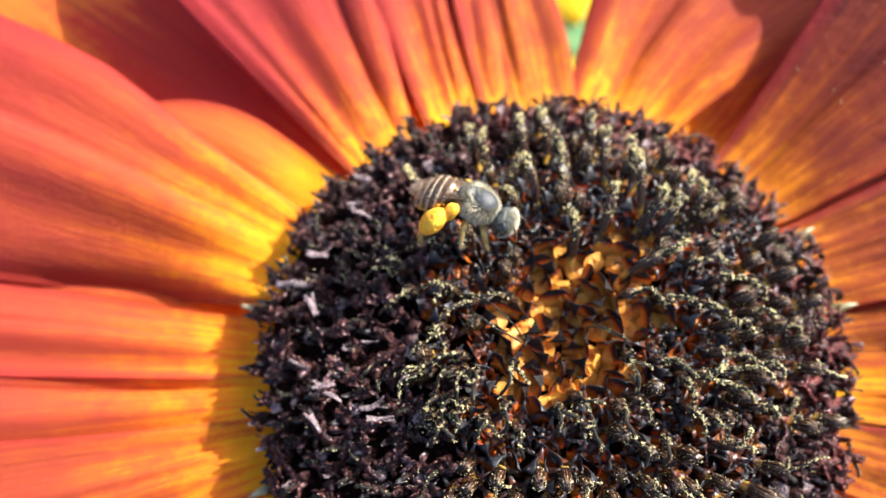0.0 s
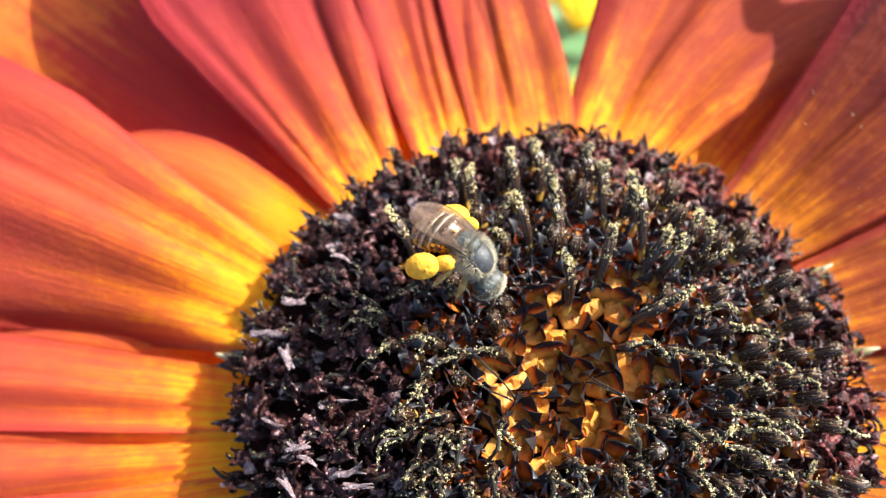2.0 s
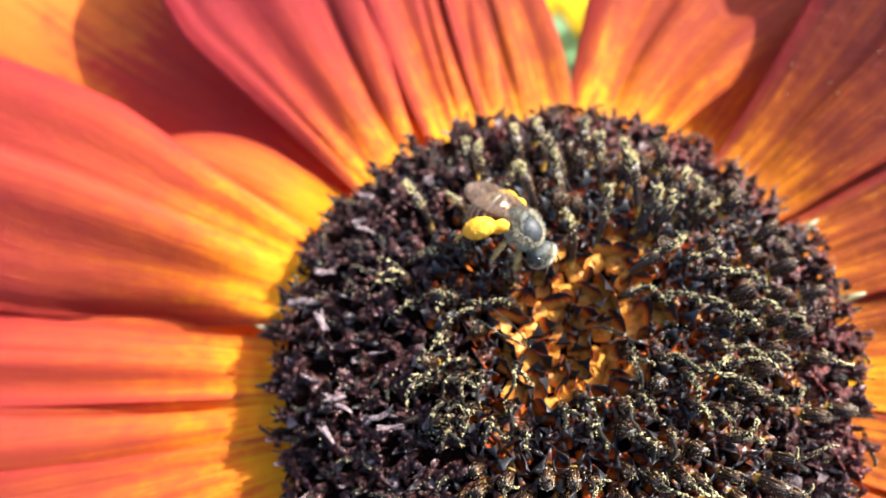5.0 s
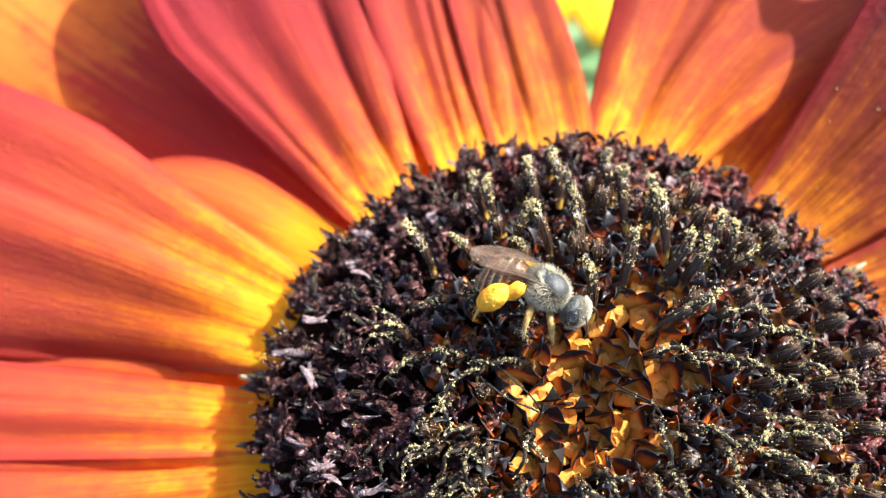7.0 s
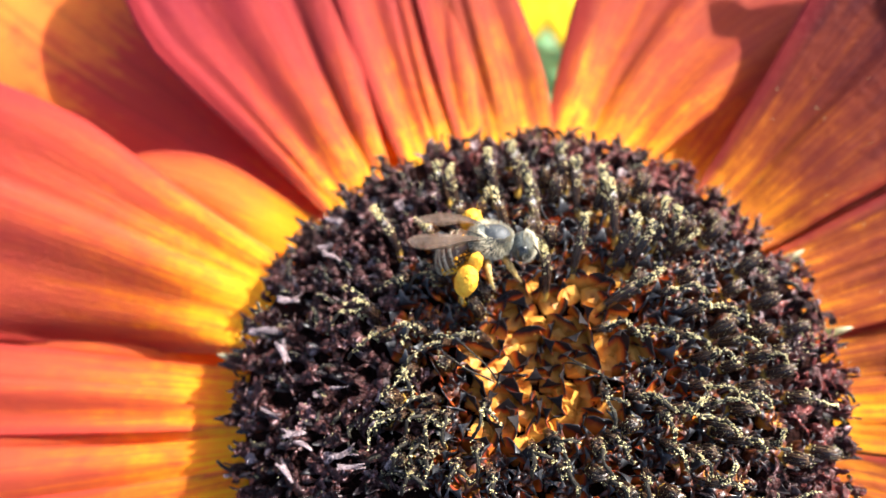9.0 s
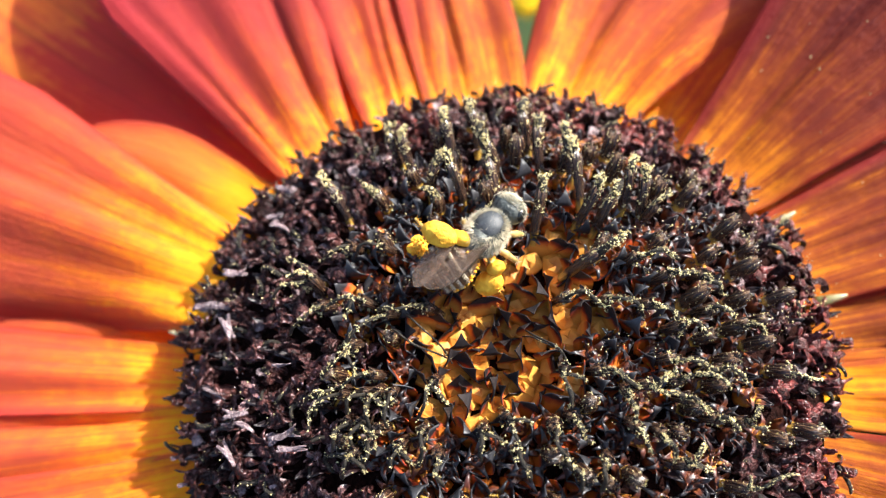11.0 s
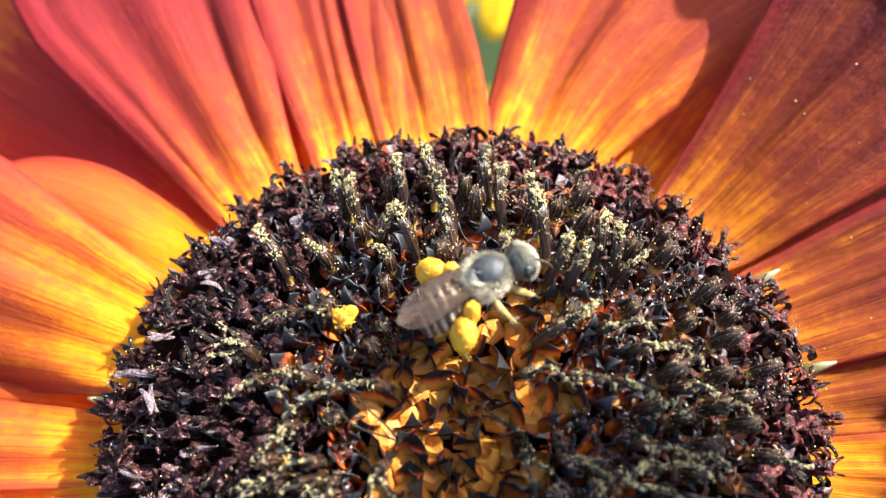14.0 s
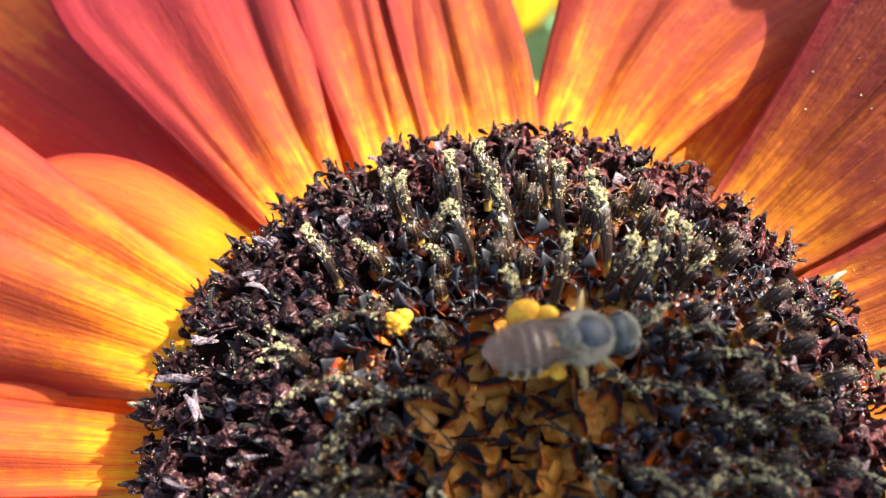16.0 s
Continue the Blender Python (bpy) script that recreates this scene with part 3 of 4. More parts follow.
def anther_tube(rng, length):
    """A ribbed five-sided column."""
    s = Shape()
    sides, n = 15, 7
    verts, uvs = [], []
    bend = rng.uniform(0.0, 0.35)
    for i in range(n + 1):
        u = i / n
        rr = 0.42 * (0.85 + 0.3 * u) * (1 if u < 0.9 else 1 - 0.35 * (u - 0.9) / 0.1)
        for k in range(sides):
            th = 2 * math.pi * k / sides
            q = rr * (1 + 0.16 * math.cos(5 * th)) * (1 + rng.uniform(-0.08, 0.08))
            verts.append((q * math.cos(th) + bend * u * u, q * math.sin(th), 1.3 + length * u + (0.3 * max(0.0, math.cos(5 * th)) if i == n else 0)))
            uvs.append((k / sides, u))
    faces = [(i * sides + k, i * sides + (k + 1) % sides, (i + 1) * sides + (k + 1) % sides, (i + 1) * sides + k) for i in range(n) for k in range(sides)]
    faces.append(tuple(range(n * sides, (n + 1) * sides)))
    s.add(verts, faces, 0, uvs)
    for _ in range(60):
        th, u = rng.uniform(0, 6.28), 1.05 - 0.9 * rng.random() ** 2
        s.crumb((0.42 * math.cos(th) + bend * u * u, 0.42 * math.sin(th), 1.3 + length * u + rng.uniform(-0.1, 0.15)), 0.022 + 0.045 * rng.random() ** 2, rng, 1)
    return s.mesh("anther_tube", [ANTHER, POLLEN_DUST]), bend


def stigma(rng, length, arch, dust, thick=0.17, bare=0.6):
    """Two style branches that bend outwards, dusted with pollen; the foot is at the origin."""
    s = Shape()
    for which, (turn, ln) in enumerate(((rng.uniform(-0.35, 0.35), length), (rng.uniform(1.6, 4.6), length * rng.uniform(0.25, 0.6)))):
        n = 12
        p, ang = Vector((0, 0, -0.25)), rng.uniform(0.0, 0.3)
        path = [p.copy()]
        wob = rng.uniform(0, 6.28)
        for i in range(n):
            u = (i + 1) / n
            ang += arch * rng.uniform(0.2, 1.8) / n * (0.6 + 0.9 * u)
            t = turn + 0.55 * math.sin(4.5 * u + wob)
            p = p + Vector((math.sin(ang) * math.cos(t), math.sin(ang) * math.sin(t), math.cos(ang))) * ln / n
            path.append(p.copy())
        radii = [thick * (0.75 + 0.35 * math.sin(math.pi * min(1, 0.25 + 0.8 * i / n))) * (1 if i < n else 0.45) for i in range(n + 1)]
        s.tube(path, radii, 7, 0, 0.85, 0.16, rng)
        for _ in range(int(dust * ln)):
            i = rng.randrange(1, n + 1)
            if math.sin(2.3 * i + wob) < rng.uniform(-1.3, bare):
                continue
            d = Vector((rng.gauss(0, 1), rng.gauss(0, 1), rng.gauss(0.7, 0.9))).normalized()
            s.crumb(path[i].lerp(path[i - 1], rng.random()) + d * radii[i] * 1.0, 0.024 + 0.055 * rng.random() ** 2, rng, 1)
    return s.mesh("stigma", [STIGMA, POLLEN_DUST])


def spent_floret(rng, mat):
    """A shrivelled tube with torn, curled lobes."""
    s = Shape()
    r = rng.uniform(0.4, 0.6)
    h = rng.uniform(1.1, 1.9)
    s.tube([(0, 0, 0), (0.05, 0, h * 0.4), (0.1, 0.05, h * 0.8), (0.12, 0.02, h)], [r * 0.8, r, r * 0.95, r * 0.6], 9, 2, 1.0, 0.2, rng)
    for _ in range(rng.randrange(7, 10)):
        a, ln, w = rng.uniform(0, 6.28), rng.uniform(0.5, 1.3), rng.uniform(0.14, 0.42)
        sp, cu, tw, z0 = rng.uniform(-0.2, 0.9), rng.uniform(-0.6, 2.4), rng.uniform(-2.2, 2.2), h * rng.uniform(0.5, 0.95)

        def at(u, v):
            side = (2 * v - 1) * w * (1 - 0.55 * u ** 3) * (1 + 0.3 * math.sin(9 * u + a))
            ang, t = sp + cu * u, tw * u
            x = r * 0.7 + ln * u * math.sin(ang) + side * math.sin(t) * 0.5
            y = side * math.cos(t)
            return (x * math.cos(a) - y * math.sin(a), x * math.sin(a) + y * math.cos(a), z0 + ln * u * math.cos(ang) + side * math.sin(t))

        n0 = len(s.v)
        # a few lobes get the pale flake colour as a painted glint
        s.sheet(at, 6, 2, 0.06, 3 if rng.random() < 0.07 else 0)
        s.add_faces([(n0, n0 + 2, 9 + rng.randrange(18))], 0)
    if rng.random() < 0.5:
        n0 = len(s.v)
        add_palea(s, rng, rng.uniform(0.4, 0.7), rng.uniform(1.8, 2.3), 1, 0.3, False)
        s.add_faces([(n0, n0 + 1, 0)], 1)
    s.shake(rng, 0.06)
    return s.mesh("spent_floret", [mat, PALEA_OLD, COROLLA_SPENT, GLINT_FLAKE], rng.random() < 0.5)


def strewn_grains(rng):
    """Loose grains, and tiny pale scraps added as glints on a floret."""
    s = Shape()
    for _ in range(20):
        a, r = rng.uniform(0, 6.28), rng.uniform(0.2, 1.0)
        s.crumb((r * math.cos(a), r * math.sin(a), rng.uniform(1.3, 2.3)), rng.uniform(0.03, 0.075), rng, 0 if rng.random() < 0.5 else 1)
    return s.mesh("pollen_dust", [POLLEN_DUST, GLINT_FLAKE])


FLORETS = []  # each floret with its place on the disc
LENGTHS = (1.5, 1.9, 2.2, 2.7, 3.1, 2.4)  # of the anther tubes


def make_florets():
    rng = random.Random(21)
    young = [young_floret(rng, "bud" if i % 10 == 0 else "scales") for i in range(20)]
    opened = [open_floret(rng, COROLLA_OPEN if i < 2 else COROLLA_DARK) for i in range(10)]
    inner = [open_floret(rng, COROLLA_OPEN if i < 3 else COROLLA_DARK, True) for i in range(10)]
    tubes = [anther_tube(rng, length) for length in LENGTHS]
    dusty = [stigma(rng, rng.uniform(2.4, 4.2), rng.uniform(1.1, 2.4), 95, 0.12, 1.0) for _ in range(16)]
    stubby = [stigma(rng, rng.uniform(1.2, 2.2), rng.uniform(0.4, 1.8), 270, 0.25, 0.4) for _ in range(10)]
    thin = [stigma(rng, rng.uniform(1.2, 2.2), rng.uniform(1.6, 3.4), 14, 0.15) for _ in range(10)]
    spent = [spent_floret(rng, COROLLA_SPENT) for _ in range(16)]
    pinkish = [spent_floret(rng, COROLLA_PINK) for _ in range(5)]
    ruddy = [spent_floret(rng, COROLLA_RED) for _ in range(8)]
    strewn = [strewn_grains(rng) for _ in range(8)]
    total = 530
    for k in range(total):
        r = 21.3 * math.sqrt((k + 0.5) / total)
        a = k * 2.399963 + rng.uniform(-0.03, 0.03)
        r = (r + rng.uniform(-0.2, 0.2)) * (1 - 0.045 * max(0.0, math.sin(a)) ** 2)
        x, y = r * math.cos(a), r * math.sin(a)
        out = Vector((math.cos(a), math.sin(a), 0))
        normal = Vector((-dome_slope(r) * out.x, -dome_slope(r) * out.y, 1)).normalized()
        core = math.hypot((x - 0.5) * 0.95, (y - 1.1) * 0.95)
        edge = 5.6 + 0.5 * math.sin(2 * a + 0.6) + rng.uniform(-1.1, 1.1)
        lean = rng.uniform(-0.15, 0.15) if core < edge else rng.uniform(0.1, 0.42)
        axis = (normal + out * lean + Vector((rng.gauss(0, 0.05), rng.gauss(0, 0.05), 0))).normalized()
        xa = (out - axis * out.dot(axis)).normalized() if r > 0.5 else axis.orthogonal().normalized()
        ya = axis.cross(xa)
        m = Matrix((xa, ya, axis)).transposed().to_4x4()
        m.translation = Vector((x, y, dome(r) - 0.15)) * MM
        m = m @ Matrix.Rotation(rng.uniform(-0.4, 0.4), 4, "Z") @ Matrix.Scale(rng.uniform(0.86, 1.06), 4)
        right = math.cos(a - 0.5)
        if core < edge:
            f = part("young_floret", rng.choice(young), sunflower, m)
        elif r < 15.0 + rng.uniform(-1.5, 1.5) + 1.0 * right - 5.0 * max(0.0, math.cos(a - 3.05)):
            f = part("open_floret", rng.choice(inner if r < 9.5 + 2.5 * max(0.0, math.sin(a)) else opened), sunflower, m)
            i = rng.choice((0, 1, 2)) if r < 12 else rng.randrange(3)
            tube, bend = tubes[i]
            if y < -7.5 or rng.random() < (0.3 if r < 8.5 or y > 3 else 0.65):
                part("anther_tube", tube, f)
                if rng.random() < (0.4 if y < -7.5 else 0.06 if y > 3 else 0.22 if r > 11 else 0.1):
                    top = 1.3 + LENGTHS[i]
                    part("stigma", rng.choice(stubby if 0.2 < a % 6.2832 < 2.7 and rng.random() < 0.6 else dusty), f, mm(bend, 0, top - 0.15) @ Matrix.Rotation(rng.uniform(-0.7, 0.7), 4, "Z"))
        else:
            red = right > 0.15 and rng.random() < 0.65
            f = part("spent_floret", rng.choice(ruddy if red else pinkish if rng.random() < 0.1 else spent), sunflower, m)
            if rng.random() < 0.5:
                part("stigma", rng.choice(thin), f, mm(0.1, 0, 1.3) @ Matrix.Rotation(rng.uniform(-1, 1), 4, "Z"))
        if core > edge and rng.random() < (0.45 if y > -2 and x > -8 else 0.15):
            tagged(part("pollen_dust", rng.choice(strewn), f, Matrix.Rotation(rng.uniform(0, 6.28), 4, "Z")), kind="stuff")
        FLORETS.append((x, y, f))


make_florets()


# The tall pollen-dusted columns and styles that stand out on the disc: foot and tip (x, y in mm)
COLUMNS = [
    (2.4, 6.8, 3.2, 9.7), (0.4, 5.3, 0.2, 7.7), (4, 4.5, 7.3, 5.6), (0.6, 8.6, -0.6, 14.2), (3.4, 11.2, 3.3, 14.7), (5.2, 10.8, 4.9, 13.9),
    (5.6, 8.9, 5.3, 12.6), (-4.9, 12.0, -5.7, 14.5), (-5.7, 13.0, -6.6, 15), (-3.9, 10.3, -3.2, 11.9), (-1.7, 9.4, -2.7, 12.1),
    (4.9, 7.4, 6.7, 9.6), (6.1, 7.2, 7.6, 9.1), (8.0, 8.6, 8.8, 11.1), (9.2, 8.2, 9.6, 10.4), (-9.2, 8.9, -10.8, 11.5), (0.3, 10.8, -0.3, 13.4),
    (-2.5, 12.6, -3, 15.8), (-0.8, 13.6, -1.2, 16.6), (2.6, 13.2, 2.2, 16.2),
]
RIGHT_STYLES = [
    (4.1, 2.7, 6.2, 2.1), (6.5, 2.4, 8.5, 1.4), (9, 2, 10.5, 0.7), (10.5, 0.7, 12.2, 0.2), (12.5, 1.7, 14, 1.2), (14.4, 0.9, 15.9, 0.2),
    (9.8, -1.2, 12.7, -1.9), (12.5, -1.9, 14.1, -2.5), (8.3, -2.7, 10.5, -3.5), (10.4, -3.5, 11.7, -4.4), (5.8, -1.8, 7.8, -2.9),
    (8.5, 5.1, 11.2, 5.1), (10.2, 3.9, 12.3, 3.9), (12.4, 3.9, 13.5, 2.9), (12, -4.6, 13.3, -5.2), (13.6, -4.8, 15, -5.3),
    (7.1, -3.1, 7.2, -5), (7.4, -5, 8.3, -6.4), (8.8, -5.4, 9.5, -6.9), (4, -4.4, 4.9, -5.8), (10, -7.1, 11.4, -7.6), (10, 8.6, 11.4, 9.6),
]
FRONT_STYLES = [
    (3.7, -1.5, 4, -4.2), (0.2, -4.2, 0.8, -6.3), (0.7, -6.1, 1.3, -7.8), (2.9, -5, 3.5, -6.9), (3.4, -6.8, 4.2, -8.4), (-3.9, -2, -4.8, -4.1),
    (-4.5, -4.8, -4.8, -6.7), (-6.3, -2.7, -6.5, -4.6), (-7.2, -2.6, -7.7, -4.7), (-7.9, -2.6, -9, -3.7), (-7.9, -4.2, -8.5, -5.7),
    (-8.9, -4.2, -9.9, -5.7), (-7.6, -5.3, -8, -6.9), (-8.5, -5.9, -9.1, -7.3), (-1.1, -4.9, -1.2, -6.6), (5.6, -6.8, 5.2, -8.4),
    (-3.7, -6.3, -3.5, -7.9), (-5.9, -5.6, -6.6, -6.9),
]
LEFT_STYLES = [
    (-8, 3, -10.5, 2.9), (-10.7, 2.9, -12.6, 1.3), (-6.7, 2.1, -9.5, 0.3), (-8.7, 0.3, -10.5, -1.6), (-7.5, -1.5, -9.6, -2.3), (-9.6, -2.2, -11.6, -2.8),
    (-11.7, 4.7, -14.2, 3.5), (-4.2, 2.5, -7.2, 2.4), (-9, 6.7, -10.8, 5.8), (-6.9, 6.5, -8.6, 6), (-11.3, 4.8, -13.3, 6.7), (-9.4, -2.5, -10.9, -3.6),
]
BARE_STYLES = [(1.6, 1.2, 4, -1.2), (1.4, 0.8, 3.7, -0.8), (-2.9, -0.7, -5.6, 2.1), (-3.2, -0.4, -6.4, 1.2)]


def on_disc(x, y, over):
    return Vector((x, y, dome(math.hypot(x, y)) + over))


def nearest_floret(x, y):
    return min(FLORETS, key=lambda row: (row[0] - x) ** 2 + (row[1] - y) ** 2)[2]


def fluted(s, path, radius, rng, mat):
    """A five-ribbed column along a path, flared and toothed at its mouth."""
    sides, n = 15, len(path) - 1
    verts, uvs = [], []
    for i, p in enumerate(path):
        d = (path[min(i + 1, n)] - path[max(i - 1, 0)]).normalized()
        a = (Vector((1, 0.2, 0)) - d * d.dot(Vector((1, 0.2, 0)))).normalized()
        b, u = d.cross(a), i / n
        for k in range(sides):
            th = 2 * math.pi * k / sides
            q = radius * (0.75 + 0.4 * u) * (1 + 0.16 * math.cos(5 * th)) * (1 + rng.uniform(-0.07, 0.07))
            tooth = d * (0.35 * max(0.0, math.cos(5 * th)) if i == n else 0)
            verts.append(p + a * (q * math.cos(th)) + b * (q * math.sin(th)) + tooth)
            uvs.append((k / sides, u))
    faces = [(i * sides + k, i * sides + (k + 1) % sides, (i + 1) * sides + (k + 1) % sides, (i + 1) * sides + k) for i in range(n) for k in range(sides)]
    faces.append(tuple(range(n * sides, (n + 1) * sides)))
    s.add(verts, faces, mat, uvs)


def dust(s, rng, path, radius, number, mat):
    """Grains in clusters round a path."""
    n = len(path) - 1
    for _ in range(max(1, number // 5)):
        at = rng.random() * n
        i = min(int(at), n - 1)
        d = Vector((rng.gauss(0, 1), rng.gauss(0, 1), rng.gauss(0.6, 0.9))).normalized()
        c = path[i].lerp(path[i + 1], at - i) + d * radius
        for _ in range(rng.randrange(4, 15)):
            s.crumb(c + Vector((rng.gauss(0, 0.06), rng.gauss(0, 0.06), rng.gauss(0, 0.06))), 0.02 + 0.042 * rng.random() ** 2, rng, mat)


def make_columns():
    """Columns that stand up from their florets with a dusty head."""
    rng = random.Random(61)
    for fx, fy, tx, ty in COLUMNS:
        floret = nearest_floret(fx, fy)
        foot, tip = on_disc(fx, fy, 0.9), on_disc(tx, ty, 4.3)
        side = Vector((rng.uniform(-0.25, 0.25), rng.uniform(-0.1, 0.2), 0.35))
        path = [foot.lerp(tip, i / 10) + side * math.sin(math.pi * i / 10) for i in range(11)]
        back = floret.matrix_basis.inverted()
        s = Shape()
        long = (tip - foot).length > 4.6
        stop = 6 if long else 8
        fluted(s, path[: stop + 1], 0.31, rng, 0)
        dust(s, rng, path[stop - 3 : stop + 1], 0.32, 100, 1)
        dust(s, rng, path[2:stop], 0.32, 14, 1)
        part("anther_tube", s.mesh("anther_tube", [ANTHER, POLLEN_DUST]), floret, back)
        s = Shape()
        head = [path[stop] + (p - path[stop]) * 1.0 for p in path[stop:]]
        head += [head[-1] + Vector((rng.uniform(-0.3, 0.3), 0.35, -0.1)), head[-1] + Vector((rng.uniform(-0.5, 0.5), 0.6, -0.5))]
        radii = [rng.uniform(0.14, 0.3) for _ in head[:-1]] + [0.1]
        s.tube(head, radii, 8, 0, 0.9, 0.2, rng)
        dust(s, rng, head, 0.24, 240, 1)
        part("stigma", s.mesh("stigma", [STIGMA, POLLEN_DUST]), floret, back)


def make_styles():
    """Thin styles that arch outwards over their neighbours."""
    rng = random.Random(62)
    rows = [(row, 0.13, 120) for row in RIGHT_STYLES] + [(row, 0.13, 40) for row in FRONT_STYLES] + [(row, 0.11, 55) for row in LEFT_STYLES] + [(row, 0.06, 8) for row in BARE_STYLES]
    for (fx, fy, tx, ty), thick, grains in rows:
        away = Vector((tx - fx, ty - fy, 0)).normalized()
        bx, by = fx - away.x * 0.9, fy - away.y * 0.9
        floret = nearest_floret(bx, by)
        back = floret.matrix_basis.inverted()
        foot, tip = on_disc(fx, fy, 3.0), on_disc(tx, ty, 2.9)
        if grains > 20:
            s = Shape()
            fluted(s, [on_disc(bx, by, 0.7).lerp(foot, i / 4) for i in range(5)], 0.32, rng, 0)
            dust(s, rng, [foot - Vector((0, 0, 1.2)), foot], 0.38, 60, 1)
            part("anther_tube", s.mesh("anther_tube", [ANTHER, POLLEN_DUST]), floret, back)
        else:
            foot.z -= 1.2
        across = Vector((-away.y, away.x, 0))
        bow, wob, n = rng.uniform(-0.25, 0.25), rng.uniform(0, 6.28), 12
        path = []
        for i in range(n + 1):
            u = i / n
            p = foot.lerp(tip, u) + across * (bow * math.sin(math.pi * u) + 0.1 * math.sin(7 * u + wob))
            p.z += 0.9 * math.sin(math.pi * min(1, u * 1.05)) + 0.08 * math.sin(9 * u + wob) - 0.5 * max(0.0, u - 0.85) * 4
            path.append(p)
        s = Shape()
        s.tube(path, [thick * rng.uniform(0.8, 1.2) for _ in range(n)] + [thick * 0.5], 7, 0, 0.85, 0.16, rng)
        dust(s, rng, path, thick, int(grains * (tip - foot).length * 0.55), 1)
        if rng.random() < 0.3 and grains > 20:
            short = [path[2], path[3] + across * 0.5 + Vector((0, 0, 0.3)), path[4] + across * 1.0, path[5] + across * 1.2 + Vector((0, 0, -0.4))]
            s.tube(short, [thick, thick, thick * 0.9, thick * 0.4], 7, 0, 0.85, 0.16, rng)
            dust(s, rng, short, thick, grains, 1)
        part("stigma", s.mesh("stigma", [STIGMA, POLLEN_DUST]), floret, back)


# dry flakes, pale to stand for glints on withered lobes: place (mm), length, turn
FLAKES = [
    (-14.8, 10.5, 1.2, 10), (-14.1, 9.5, 1.5, -15), (-17.3, 6.5, 1.6, 5), (-19, 4.6, 2.6, 3), (-17.5, 2.7, 1.7, -60), (-16.3, -3, 1.6, 12), (-15.6, -3.7, 1.4, -20),
    (-12.9, -4.6, 1.8, 20), (-12.4, -5.3, 1.8, 10), (-16.9, -5.3, 1.7, -45), (-10.8, -2.8, 1.3, 30), (-13.2, -0.4, 1.2, 0), (-18.1, -1.4, 1.6, -20), (-14.4, 12.8, 1.4, -25),
]


def make_flakes():
    rng = random.Random(63)
    for x, y, length, turn in FLAKES:
        floret = nearest_floret(x, y)
        s = Shape()
        for k in range(2 if length > 1.5 else 1):
            w, lift, twist, bent = rng.uniform(0.1, 0.2), rng.uniform(-0.5, 0.9), rng.uniform(-1.8, 1.8), rng.uniform(-1.2, 1.2)

            def at(u, v):
                side = (2 * v - 1) * w * math.sin(math.pi * (0.12 + 0.8 * u)) ** 0.7
                return (length * (u - 0.5), side * math.cos(twist * u) + bent * (u - 0.4) ** 2 + 0.35 * k * (1 - 1.6 * u), 0.4 * math.sin(3 * u) * lift + side * math.sin(twist * u) - 0.25 * k - side * side)

            s.sheet(at, 9, 4, 0.05)
        m = Matrix.Translation(on_disc(x, y, 2.5) * MM) @ Matrix.Rotation(radians(turn), 4, "Z") @ Matrix.Rotation(rng.uniform(-0.3, 0.3), 4, "X")
        part("dry_flake", s.mesh("dry_flake", [GLINT_FLAKE]), floret, floret.matrix_basis.inverted() @ m, "dry flake of a withered floret, painted pale for its glint")


make_columns()
make_styles()
make_flakes()


def make_chaff():
    """Pale pointed bract tips that show between disc and petals."""
    rng = random.Random(5)
    for a, r in ((170, 22.4), (11, 22.8), (27, 22.6), (204, 22.5), (331, 22.6)):
        s = Shape()

        def at(u, v):
            side = 2 * v - 1
            w = 0.38 * (1 - u ** 1.5) + 0.02
            return (2.1 * u, side * w, 0.4 * math.sin(2 * u) - 0.25 * side * side)

        s.sheet(at, 8, 4, 0.15)
        part("bract_tip", s.mesh("bract_tip", [PALE_TIP]), sunflower, Matrix.Rotation(radians(a), 4, "Z") @ mm(r - 0.6, 0, 1.3) @ Matrix.Rotation(rng.uniform(-0.3, 0.1), 4, "Y"), "pale green bract tip")
    for k in range(26):
        s = Shape()
        ang = rng.uniform(-0.1, 0.1)

        def at2(u, v):
            side = 2 * v - 1
            return (16 + 12 * u, side * 4.5 * (1 - u ** 1.8) + 0.05 * side, -6.5 + 3.6 * math.sin(1.3 * u) - 0.5 * side * side)

        s.sheet(at2, 8, 4, 0.4)
        part("sepal", s.mesh("sepal", [GREEN]), sunflower, Matrix.Rotation(2 * math.pi * k / 26 + ang, 4, "Z"))


make_chaff()


def make_clump():
    """A lump of fresh pollen that the bee carries, and leaves on a style."""
    rng = random.Random(77)
    s = Shape()
    for _ in range(5):
        s.ball((rng.gauss(0, 0.22), rng.gauss(0, 0.2), rng.gauss(0, 0.2)), (rng.uniform(0.28, 0.4),) * 3, 8, 10, 0, 0.12, rng)
    for _ in range(160):
        d = Vector((rng.gauss(0, 1), rng.gauss(0, 1), rng.gauss(0, 1))).normalized() * rng.uniform(0.3, 0.72)
        s.crumb(d, rng.uniform(0.05, 0.11), rng)
    return tagged(new("pollen_clump", s.mesh("pollen_clump", [POLLEN])), "bright yellow pollen clump caught on a floret's style", "pollen")


clump = make_clump()


